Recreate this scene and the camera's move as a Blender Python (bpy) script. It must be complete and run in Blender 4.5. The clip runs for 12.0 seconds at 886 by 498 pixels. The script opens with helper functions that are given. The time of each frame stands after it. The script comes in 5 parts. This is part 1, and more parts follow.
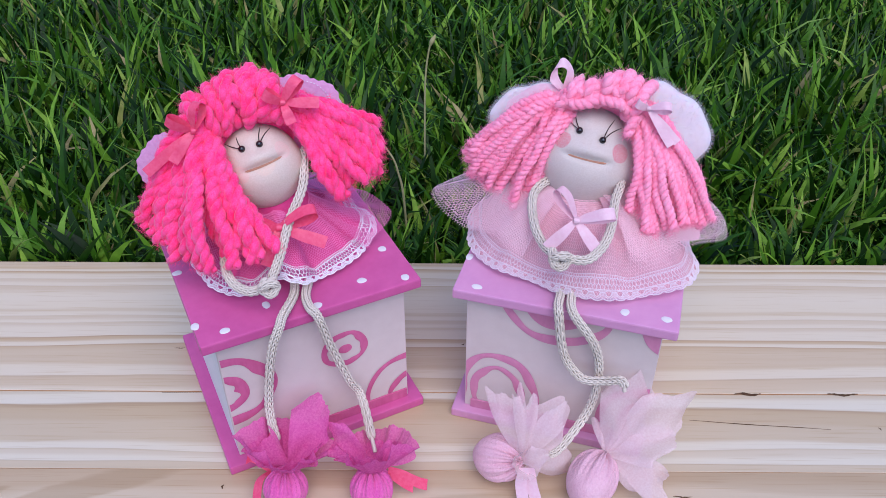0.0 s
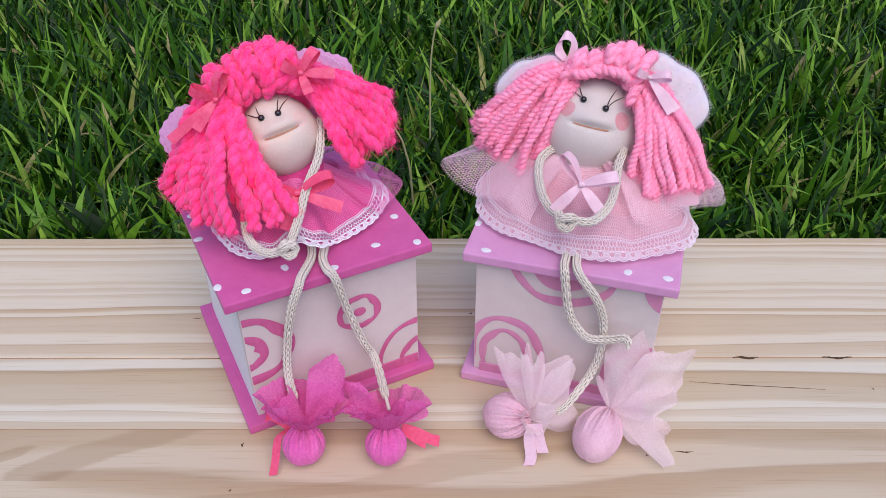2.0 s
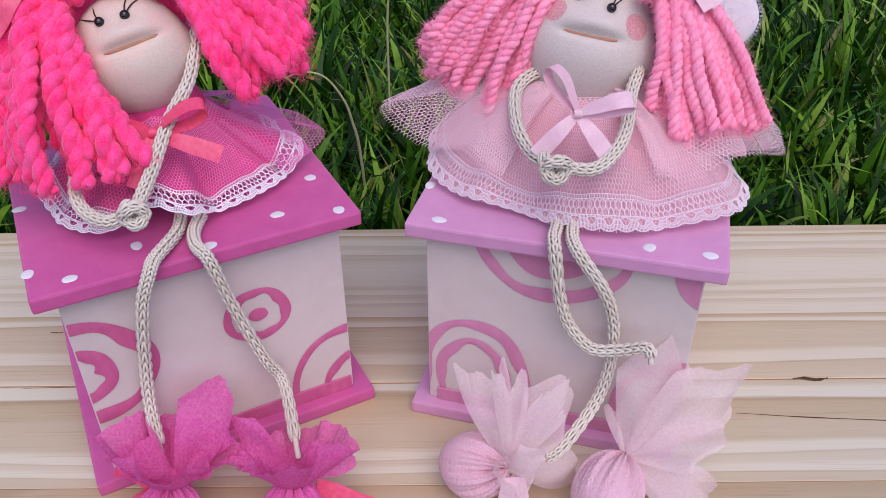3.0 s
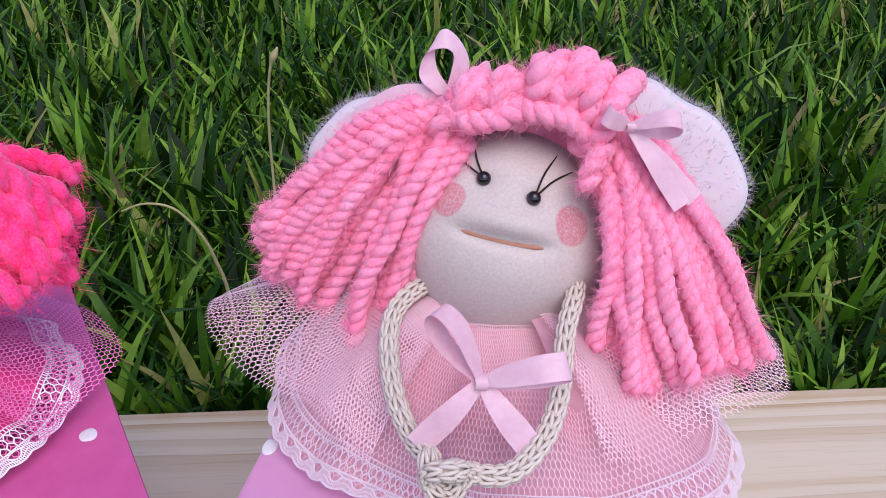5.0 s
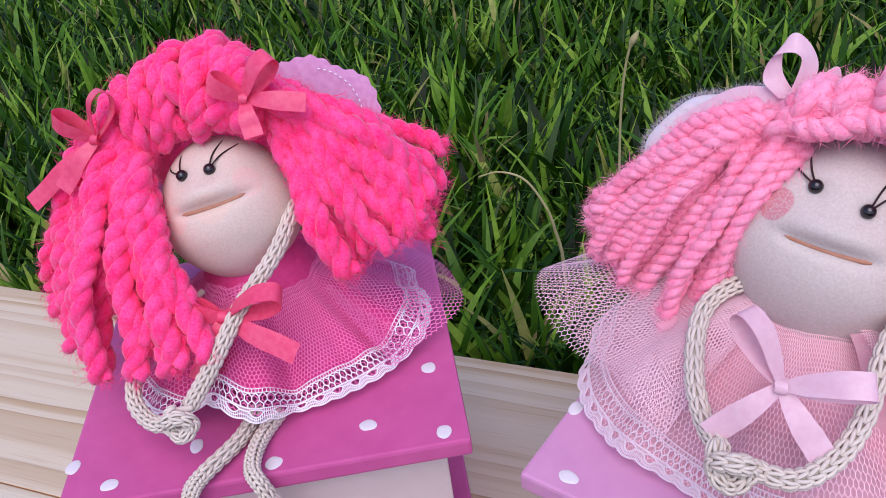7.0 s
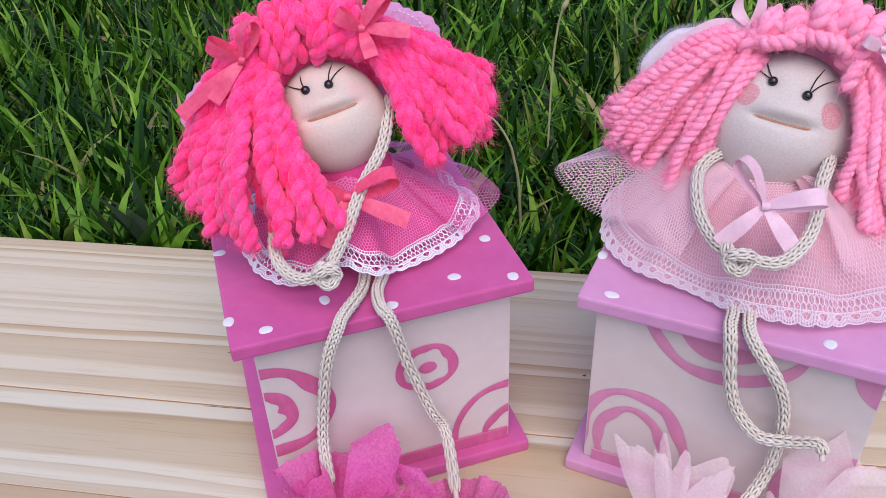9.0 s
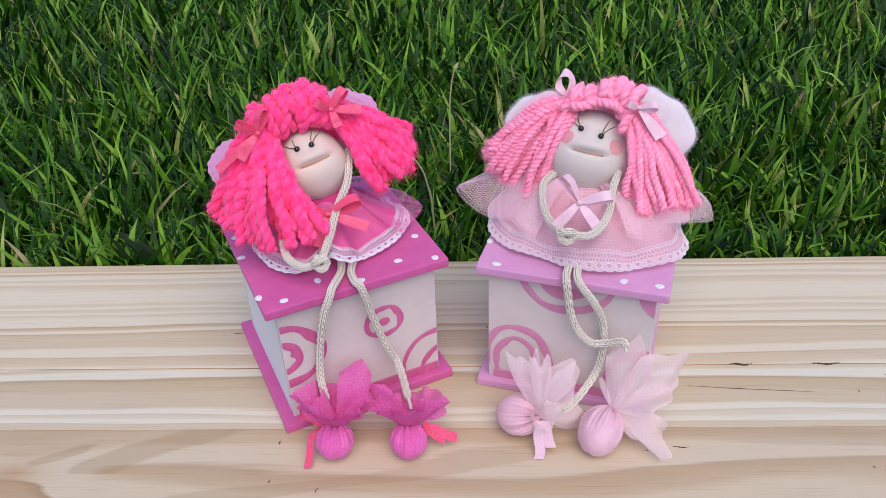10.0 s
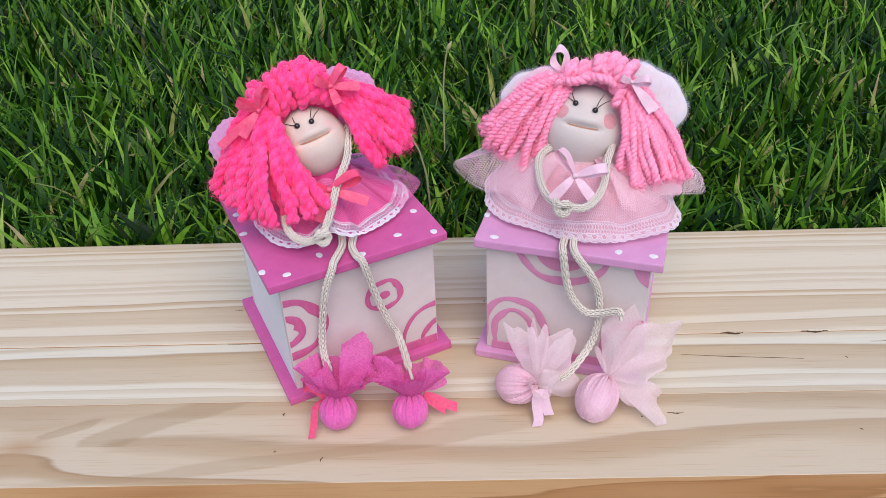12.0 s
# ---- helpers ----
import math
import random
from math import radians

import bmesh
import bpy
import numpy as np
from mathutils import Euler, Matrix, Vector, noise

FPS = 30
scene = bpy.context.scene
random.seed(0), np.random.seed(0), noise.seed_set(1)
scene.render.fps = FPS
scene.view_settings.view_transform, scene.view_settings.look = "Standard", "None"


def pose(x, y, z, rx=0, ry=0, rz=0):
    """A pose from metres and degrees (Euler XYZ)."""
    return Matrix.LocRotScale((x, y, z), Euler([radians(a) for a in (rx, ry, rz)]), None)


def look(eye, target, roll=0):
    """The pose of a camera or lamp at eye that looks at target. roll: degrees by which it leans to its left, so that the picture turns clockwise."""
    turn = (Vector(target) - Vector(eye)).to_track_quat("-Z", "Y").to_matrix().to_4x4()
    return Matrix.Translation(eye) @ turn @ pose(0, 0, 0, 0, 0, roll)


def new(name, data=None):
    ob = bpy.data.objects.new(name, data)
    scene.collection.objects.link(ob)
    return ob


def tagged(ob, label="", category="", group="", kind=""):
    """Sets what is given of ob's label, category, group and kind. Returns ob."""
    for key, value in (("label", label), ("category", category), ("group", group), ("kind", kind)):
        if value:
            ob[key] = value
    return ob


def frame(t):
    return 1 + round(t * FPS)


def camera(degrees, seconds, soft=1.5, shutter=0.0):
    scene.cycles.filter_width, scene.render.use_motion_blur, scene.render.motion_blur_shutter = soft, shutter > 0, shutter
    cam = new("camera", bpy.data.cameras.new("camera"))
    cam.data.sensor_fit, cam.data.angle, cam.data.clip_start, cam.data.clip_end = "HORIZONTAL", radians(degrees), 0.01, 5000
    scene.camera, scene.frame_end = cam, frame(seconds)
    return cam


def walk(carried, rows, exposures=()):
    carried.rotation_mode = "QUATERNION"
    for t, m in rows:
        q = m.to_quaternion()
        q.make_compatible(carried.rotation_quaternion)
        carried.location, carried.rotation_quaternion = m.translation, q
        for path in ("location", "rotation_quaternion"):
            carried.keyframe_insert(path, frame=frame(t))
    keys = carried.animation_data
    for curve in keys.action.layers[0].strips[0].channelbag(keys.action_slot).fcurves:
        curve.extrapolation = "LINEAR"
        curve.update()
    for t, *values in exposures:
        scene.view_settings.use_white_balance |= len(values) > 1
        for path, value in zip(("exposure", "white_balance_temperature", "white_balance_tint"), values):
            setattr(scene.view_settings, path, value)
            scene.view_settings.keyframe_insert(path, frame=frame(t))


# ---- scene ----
cam = camera(55.7, 12.0, soft=0.8)
METRES, EYE, TILT, LEAN, TURN = 0.78, 0.4082, -38.0, 0.0, 0.4
ROWS = [
    (0.0, 0.0, 0.0, 0.0, 0.0, 0.0, -0.0),
    (0.5, -0.0063, -0.0028, -0.004, -0.22, 0.02, 0.08),
    (1.0, -0.0085, -0.0132, -0.0069, -0.29, -0.05, 0.08),
    (1.5, -0.0042, -0.0352, -0.0151, -0.3, 0.02, 0.16),
    (2.0, -0.0101, -0.0267, -0.0285, -0.2, 0.24, 0.3),
    (2.5, -0.006, 0.0602, -0.0653, -0.26, 1.22, 0.25),
    (3.0, 0.0234, 0.1749, -0.0624, -0.31, 2.8, 0.82),
    (3.5, 0.0327, 0.2726, -0.0382, -3.25, 2.86, 1.71),
    (5.5, 0.0736, 0.3114, 0.0508, 1.85, 3.16, 0.19),
    (6.0, 0.0792, 0.3085, 0.05, 8.42, 2.59, -2.41),
    (6.5, 0.0818, 0.2996, 0.0436, 15.61, 1.79, -5.18),
    (7.0, 0.0731, 0.2914, 0.0424, 19.03, 1.44, -6.42),
    (7.5, 0.0492, 0.2773, 0.0353, 19.75, 1.33, -7.2),
    (9.5, -0.0058, 0.0361, -0.0556, 3.19, 3.51, -1.41),
    (10.0, 0.0023, -0.1009, -0.0548, 1.9, 3.36, 0.87),
    (10.5, -0.004, -0.1248, -0.0613, 1.98, 3.04, 1.4),
    (11.0, -0.0028, -0.1249, -0.0642, 1.64, 2.71, 1.56),
    (11.5, -0.0023, -0.1231, -0.0648, 1.43, 2.45, 1.61),
    (12.0, -0.0059, -0.1156, -0.0646, 1.17, 2.29, 1.56),
]
path = [(t, pose(0, 0, EYE, TILT, LEAN, TURN) @ pose(METRES * x, METRES * y, METRES * z, 90 + pitch, roll, yaw)) for t, x, y, z, yaw, pitch, roll in ROWS]
path += [(3.7, look((0.025, 0.166, 0.254), (0.256, 1.817, -0.850), 2.9)), (5.3, look((0.053, 0.216, 0.287), (0.089, 1.883, -0.817), -0.6)),
         (7.7, look((0.026, 0.183, 0.299), (-0.600, 1.677, -0.872), -5.9)), (9.3, look((-0.004, 0.036, 0.334), (-0.196, 1.668, -0.815), -1.7))]
walk(cam, sorted(path, key=lambda row: row[0]),
     [(0.0, 0.07, 5650, 21), (1.5, 0.14, 6050, 18), (3.5, -0.06, 6200, 24), (5.5, 0.09, 6150, 26), (6.5, 0.06, 6150, 28), (7.5, 0.08, 6050, 25), (9.5, 0.15, 6150, 17), (11.0, 0.17, 6250, 13), (12.0, 0.23, 6250, 13)])

# ---- light ----
world = bpy.data.worlds.new("world")
scene.world = world
world.use_nodes = True
wn, wl = world.node_tree.nodes, world.node_tree.links
sky = wn.new("ShaderNodeTexSky")
sky.sky_type, sky.sun_disc = "NISHITA", False
SUN_EL, SUN_AZ = radians(57), radians(164)
sky.sun_elevation, sky.sun_rotation = SUN_EL, SUN_AZ
wl.new(sky.outputs[0], wn["Background"].inputs[0])
wn["Background"].inputs[1].default_value = 0.18
sun = new("sun", bpy.data.lights.new("sun", "SUN"))
sun.data.energy, sun.data.angle, sun.data.color = 2.0, radians(55), (1.0, 0.89, 0.79)
sun.matrix_world = look((0.24, -0.43, 1.35), (0, 0.4, 0))

# ---- materials ----


def shader(name, rough=0.6, spec=0.3):
    """A new node material: returns it with its nodes, links and Principled node."""
    m = bpy.data.materials.new(name)
    m.use_nodes = True
    n, l = m.node_tree.nodes, m.node_tree.links
    p = n["Principled BSDF"]
    p.inputs["Roughness"].default_value = rough
    p.inputs["Specular IOR Level"].default_value = spec
    return m, n, l, p


def ramp(n, l, fac, stops):
    r = n.new("ShaderNodeValToRGB")
    e = r.color_ramp.elements
    while len(e) < len(stops):
        e.new(0.5)
    for el, (pos, col) in zip(e, stops):
        el.position, el.color = pos, (*col, 1)
    l.new(fac, r.inputs[0])
    return r.outputs[0]


def noise_tex(n, l, scale, detail=3.0, stretch=(1, 1, 1), rough=0.55):
    tc, mp, t = n.new("ShaderNodeTexCoord"), n.new("ShaderNodeMapping"), n.new("ShaderNodeTexNoise")
    mp.inputs["Scale"].default_value = stretch
    t.inputs["Scale"].default_value, t.inputs["Detail"].default_value, t.inputs["Roughness"].default_value = scale, detail, rough
    l.new(tc.outputs["Object"], mp.inputs[0])
    l.new(mp.outputs[0], t.inputs[0])
    return t.outputs["Fac"]


def bump(n, l, p, fac, strength, dist):
    b = n.new("ShaderNodeBump")
    b.inputs["Strength"].default_value, b.inputs["Distance"].default_value = strength, dist
    l.new(fac, b.inputs["Height"])
    l.new(b.outputs[0], p.inputs["Normal"])


def mottled(name, dark, light, scale=300, rough=0.8, spec=0.2, relief=0.3, dist=0.0004, sheen=0.0, stretch=(1, 1, 1), subsurface=0.0):
    """A plain material whose colour wanders at a coarse and a fine scale."""
    m, n, l, p = shader(name, rough, spec)
    fine, coarse = noise_tex(n, l, scale, 4, stretch), noise_tex(n, l, scale * 0.09, 2, stretch)
    mix = n.new("ShaderNodeMath")
    mix.operation = "MULTIPLY_ADD"
    mix.inputs[1].default_value = 0.55
    half = n.new("ShaderNodeMath")
    half.operation = "MULTIPLY"
    half.inputs[1].default_value = 0.45
    l.new(coarse, half.inputs[0])
    l.new(fine, mix.inputs[0])
    l.new(half.outputs[0], mix.inputs[2])
    l.new(ramp(n, l, mix.outputs[0], ((0.32, dark), (0.68, light))), p.inputs["Base Color"])
    bump(n, l, p, fine, relief, dist)
    p.inputs["Sheen Weight"].default_value = sheen
    if subsurface:
        p.inputs["Subsurface Weight"].default_value = subsurface
        p.inputs["Subsurface Radius"].default_value = (0.006, 0.003, 0.002)
        p.inputs["Subsurface Scale"].default_value = 1.0
    return m


def wool(name, dark, light):
    """Brushed wool: fine fibres and a soft sheen."""
    m, n, l, p = shader(name, 0.9, 0.08)
    f, g = noise_tex(n, l, 1500, 3), noise_tex(n, l, 160, 3)
    mx = n.new("ShaderNodeMath")
    mx.operation = "MULTIPLY_ADD"
    mx.inputs[1].default_value = 0.5
    hf = n.new("ShaderNodeMath")
    hf.operation = "MULTIPLY"
    hf.inputs[1].default_value = 0.5
    l.new(g, hf.inputs[0])
    l.new(f, mx.inputs[0])
    l.new(hf.outputs[0], mx.inputs[2])
    col = ramp(n, l, mx.outputs[0], ((0.36, dark), (0.64, light)))
    l.new(col, p.inputs["Base Color"])
    p.inputs["Sheen Weight"].default_value = 0.3
    p.inputs["Sheen Roughness"].default_value = 0.5
    bump(n, l, p, f, 0.45, 0.0004)
    return m


def sheer(name, dark, light, clear, scale=500, rough=0.8, relief=0.3):
    """Thin fabric that lets part of the light pass straight and part scattered."""
    m, n, l, p = shader(name, rough, 0.15 if rough > 0.6 else 0.5)
    f = noise_tex(n, l, scale, 3)
    col = ramp(n, l, f, ((0.35, dark), (0.65, light)))
    l.new(col, p.inputs["Base Color"])
    bump(n, l, p, f, relief, 0.0003)
    tl, tr, a, b = (n.new("ShaderNodeBsdfTranslucent"), n.new("ShaderNodeBsdfTransparent"), n.new("ShaderNodeMixShader"), n.new("ShaderNodeMixShader"))
    l.new(col, tl.inputs[0])
    a.inputs[0].default_value, b.inputs[0].default_value = 0.35, clear
    l.new(p.outputs[0], a.inputs[1])
    l.new(tl.outputs[0], a.inputs[2])
    l.new(a.outputs[0], b.inputs[1])
    l.new(tr.outputs[0], b.inputs[2])
    l.new(b.outputs[0], n["Material Output"].inputs[0])
    return m


def pine(name, seed, freq, bands, swirl, tint=1.0, knot=None, figures=(), lum=1.0):
    """Pale pine with growth rings that run along x."""
    m, n, l, p = shader(name, 0.5, 0.35)
    tc, mp = n.new("ShaderNodeTexCoord"), n.new("ShaderNodeMapping")
    mp.inputs["Location"].default_value = (seed, seed * 0.7, 0)
    mp.inputs["Scale"].default_value = (0.16, 1, 1)
    l.new(tc.outputs["Object"], mp.inputs[0])
    big = n.new("ShaderNodeTexNoise")
    big.inputs["Scale"].default_value, big.inputs["Detail"].default_value = 16, 2.0
    l.new(mp.outputs[0], big.inputs[0])
    sep = n.new("ShaderNodeSeparateXYZ")
    l.new(tc.outputs["Object"], sep.inputs[0])

    def math(op, a, b=None, c=None):
        q = n.new("ShaderNodeMath")
        q.operation = op
        for i, v in enumerate((a, b, c)):
            if v is None:
                continue
            if isinstance(v, (int, float)):
                q.inputs[i].default_value = v
            else:
                l.new(v, q.inputs[i])
        return q.outputs[0]

    y = math("MULTIPLY_ADD", big.outputs["Fac"], swirl, sep.outputs[1])
    if knot:
        dx = math("MULTIPLY", math("SUBTRACT", sep.outputs[0], knot[0]), 0.55)
        dy = math("SUBTRACT", sep.outputs[1], knot[1])
        d2 = math("ADD", math("MULTIPLY", dx, dx), math("MULTIPLY", dy, dy))
        push = math("EXPONENT", math("MULTIPLY", d2, -900.0))
        y = math("MULTIPLY_ADD", push, math("MULTIPLY", math("SIGN", dy), 0.022), y)
    w = n.new("ShaderNodeTexNoise")
    w.noise_dimensions = "1D"
    w.inputs["Scale"].default_value, w.inputs["Detail"].default_value, w.inputs["Roughness"].default_value = 1.0, 1.5, 0.6
    l.new(math("MULTIPLY", y, freq), w.inputs["W"])
    band = math("FRACT", math("MULTIPLY_ADD", w.outputs["Fac"], 2.6, math("MULTIPLY", y, bands)))
    much = n.new("ShaderNodeTexNoise")
    much.noise_dimensions = "1D"
    much.inputs["Scale"].default_value = 1.0
    l.new(math("MULTIPLY_ADD", y, bands * 0.7, 13.0 + seed), much.inputs["W"])
    keep = n.new("ShaderNodeMapRange")
    keep.inputs[1].default_value, keep.inputs[2].default_value, keep.inputs[3].default_value, keep.inputs[4].default_value = 0.36, 0.60, 0.45, 1.0
    l.new(much.outputs["Fac"], keep.inputs[0])
    g = noise_tex(n, l, 420, 3, (0.03, 1, 1))
    pores = noise_tex(n, l, 900, 2, (0.02, 1, 1))
    a = math("MULTIPLY_ADD", g, 0.10, math("SUBTRACT", band, 0.05))
    t, q = tint, lum
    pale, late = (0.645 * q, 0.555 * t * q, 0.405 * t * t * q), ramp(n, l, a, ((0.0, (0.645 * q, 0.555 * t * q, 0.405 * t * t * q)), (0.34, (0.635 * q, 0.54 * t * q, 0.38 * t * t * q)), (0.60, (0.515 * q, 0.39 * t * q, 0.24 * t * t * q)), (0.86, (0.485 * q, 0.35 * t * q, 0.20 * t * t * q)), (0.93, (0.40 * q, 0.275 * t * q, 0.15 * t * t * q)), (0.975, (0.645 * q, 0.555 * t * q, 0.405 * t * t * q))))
    blend = n.new("ShaderNodeMix")
    blend.data_type = "RGBA"
    blend.inputs["A"].default_value = (*pale, 1)
    l.new(keep.outputs[0], blend.inputs["Factor"])
    l.new(late, blend.inputs["B"])
    col = blend.outputs["Result"]
    if knot:
        ring = math("POWER", math("MULTIPLY", math("EXPONENT", math("MULTIPLY", d2, -9000.0)), 1.0), 1.0)
        mx = n.new("ShaderNodeMix")
        mx.data_type = "RGBA"
        mx.inputs["B"].default_value = (0.42, 0.26, 0.13, 1)
        l.new(math("MULTIPLY", ring, 0.75), mx.inputs["Factor"])
        l.new(col, mx.inputs["A"])
        col = mx.outputs["Result"]
    for fx, fy, ux, uy, la, lb, amount in figures:
        ex, ey = math("SUBTRACT", sep.outputs[0], fx), math("SUBTRACT", y, fy)
        p1 = math("MULTIPLY", math("ADD", math("MULTIPLY", ex, ux), math("MULTIPLY", ey, uy)), 1.0 / la)
        p2 = math("MULTIPLY", math("ADD", math("MULTIPLY", ex, -uy), math("MULTIPLY", ey, ux)), 1.0 / lb)
        e2 = math("ADD", math("MULTIPLY", p1, p1), math("MULTIPLY", p2, p2))
        blot = n.new("ShaderNodeMapRange")
        blot.inputs[1].default_value, blot.inputs[2].default_value, blot.inputs[3].default_value, blot.inputs[4].default_value = 1.15, 0.7, 0.0, amount
        l.new(math("MULTIPLY_ADD", g, 0.9, math("SUBTRACT", e2, 0.45)), blot.inputs[0])
        mf = n.new("ShaderNodeMix")
        mf.data_type = "RGBA"
        mf.inputs["B"].default_value = (0.33, 0.22, 0.11, 1)
        l.new(blot.outputs[0], mf.inputs["Factor"])
        l.new(col, mf.inputs["A"])
        col = mf.outputs["Result"]
    mx = n.new("ShaderNodeMix")
    mx.data_type, mx.blend_type = "RGBA", "MULTIPLY"
    mx.inputs["Factor"].default_value = 1.0
    l.new(col, mx.inputs["A"])
    l.new(ramp(n, l, pores, ((0.30, (0.90, 0.85, 0.78)), (0.42, (1, 1, 1)))), mx.inputs["B"])
    l.new(mx.outputs["Result"], p.inputs["Base Color"])
    bump(n, l, p, a, 0.15, 0.0005)
    return m


def face_cloth(name, cheeks, dark, light):
    """Stocking cloth over wadding, with dabbed cheeks at the given centres, and a warm stain along the mouth."""
    m, n, l, p = shader(name, 0.75, 0.2)
    f = noise_tex(n, l, 1400, 2)
    base = ramp(n, l, f, ((0.35, dark), (0.65, light)))
    tc = n.new("ShaderNodeTexCoord")
    v = n.new("ShaderNodeTexVoronoi")
    v.inputs["Scale"].default_value = 1500
    l.new(tc.outputs["Object"], v.inputs["Vector"])
    for c, r, col, strength in cheeks:
        d = n.new("ShaderNodeVectorMath")
        d.operation = "DISTANCE"
        d.inputs[1].default_value = c
        l.new(tc.outputs["Object"], d.inputs[0])
        mr = n.new("ShaderNodeMapRange")
        mr.inputs[1].default_value, mr.inputs[2].default_value, mr.inputs[3].default_value, mr.inputs[4].default_value = r * 1.03, r * 0.90, 0, strength
        l.new(d.outputs["Value"], mr.inputs[0])
        dots = n.new("ShaderNodeMapRange")
        dots.inputs[1].default_value, dots.inputs[2].default_value, dots.inputs[3].default_value = 0.15, 0.6, 0.30
        l.new(v.outputs["Distance"], dots.inputs[0])
        mu = n.new("ShaderNodeMath")
        mu.operation = "MULTIPLY"
        l.new(mr.outputs[0], mu.inputs[0])
        l.new(dots.outputs[0], mu.inputs[1])
        mx = n.new("ShaderNodeMix")
        mx.data_type = "RGBA"
        mx.inputs["B"].default_value = (*col, 1)
        l.new(mu.outputs[0], mx.inputs["Factor"])
        l.new(base, mx.inputs["A"])
        base = mx.outputs["Result"]
    l.new(base, p.inputs["Base Color"])
    p.inputs["Subsurface Weight"].default_value = 0.25
    p.inputs["Subsurface Radius"].default_value = (0.004, 0.003, 0.0025)
    p.inputs["Subsurface Scale"].default_value = 1.0
    bump(n, l, p, f, 0.25, 0.0002)
    return m


def island_leaf(name, stops, clear=0.16):
    """Grass whose blades differ one by one; the stops' dark end also holds shade."""
    m, n, l, p = shader(name, 0.45, 0.2)
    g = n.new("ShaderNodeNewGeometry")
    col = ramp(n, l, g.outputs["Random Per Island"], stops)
    v = noise_tex(n, l, 90, 3)
    mx = n.new("ShaderNodeMix")
    mx.data_type, mx.blend_type = "RGBA", "MULTIPLY"
    mx.inputs["Factor"].default_value = 1.0
    l.new(col, mx.inputs["A"])
    l.new(ramp(n, l, v, ((0.3, (0.65, 0.7, 0.6)), (0.7, (1.15, 1.1, 1.1)))), mx.inputs["B"])
    l.new(mx.outputs["Result"], p.inputs["Base Color"])
    tl, a = n.new("ShaderNodeBsdfTranslucent"), n.new("ShaderNodeMixShader")
    l.new(mx.outputs["Result"], tl.inputs[0])
    a.inputs[0].default_value = clear
    l.new(p.outputs[0], a.inputs[1])
    l.new(tl.outputs[0], a.inputs[2])
    l.new(a.outputs[0], n["Material Output"].inputs[0])
    return m


# Lowest stops near black: shade deep in the lawn, put into blade colour.
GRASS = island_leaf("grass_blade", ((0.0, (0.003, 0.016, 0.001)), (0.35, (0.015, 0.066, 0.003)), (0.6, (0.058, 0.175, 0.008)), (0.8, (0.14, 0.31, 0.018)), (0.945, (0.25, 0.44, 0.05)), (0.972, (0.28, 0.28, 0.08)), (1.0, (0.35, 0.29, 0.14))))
# Ground tone kept near black to carry the shade in the lawn's gaps.
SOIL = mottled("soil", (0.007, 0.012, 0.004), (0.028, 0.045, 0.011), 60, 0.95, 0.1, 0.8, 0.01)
PINE_BACK = pine("pine_back", 1.3, 30.0, 62.0, 0.022, 1.0)
PINE_MID = pine("pine_mid", 4.1, 22.0, 48.0, 0.030, 1.05)
PINE_FRONT = pine("pine_front", 7.7, 16.0, 34.0, 0.075, 0.95, (-0.302, 0.2716), ((-0.235, 0.322, 0.90, 0.42, 0.095, 0.012, 0.42), (-0.10, 0.302, 0.97, 0.22, 0.20, 0.006, 0.32), (-0.275, 0.3345, 0.97, 0.25, 0.022, 0.005, 0.42), (0.20, 0.340, 0.99, -0.06, 0.12, 0.011, 0.30)), 0.88)
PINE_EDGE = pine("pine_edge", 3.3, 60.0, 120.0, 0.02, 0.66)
PINE_DARK = mottled("wood_split", (0.05, 0.025, 0.012), (0.14, 0.08, 0.04), 300, 0.9)
MAGENTA = mottled("magenta_paint", (0.530, 0.086, 0.265), (0.610, 0.116, 0.320), 130, 0.42, 0.4, 0.12, 0.0004)
ROSE = mottled("rose_brush_paint", (0.488, 0.080, 0.206), (0.620, 0.141, 0.300), 260, 0.5, 0.35, 0.4, 0.0004, stretch=(1, 1, 0.4))
LILAC = mottled("lilac_paint", (0.590, 0.270, 0.460), (0.650, 0.320, 0.505), 130, 0.42, 0.4, 0.12, 0.0004)
ORCHID = mottled("orchid_brush_paint", (0.560, 0.190, 0.330), (0.640, 0.260, 0.400), 260, 0.5, 0.35, 0.4, 0.0004, stretch=(1, 1, 0.4))
CREAM = mottled("cream_paint", (0.600, 0.505, 0.475), (0.650, 0.560, 0.525), 120, 0.5, 0.35, 0.12, 0.0005)
WHITE = mottled("white_paint", (0.689, 0.672, 0.689), (0.739, 0.722, 0.739), 200, 0.5, 0.35, 0.2, 0.0003)
CORD = mottled("cotton_cord", (0.60, 0.53, 0.44), (0.73, 0.67, 0.58), 900, 0.85, 0.15, 0.4, 0.0003)
BLACK = mottled("black_bead", (0.006, 0.006, 0.008), (0.012, 0.010, 0.012), 200, 0.12, 0.6, 0.0)
THREAD = mottled("dark_thread", (0.02, 0.012, 0.012), (0.05, 0.03, 0.03), 600, 0.8)
LIP = mottled("mouth_crease", (0.40, 0.18, 0.11), (0.50, 0.26, 0.17), 600, 0.8)
LACE = mottled("white_lace", (0.78, 0.75, 0.81), (0.85, 0.83, 0.87), 700, 0.7, 0.3, 0.3, 0.0002)

# ---- mesh building ----


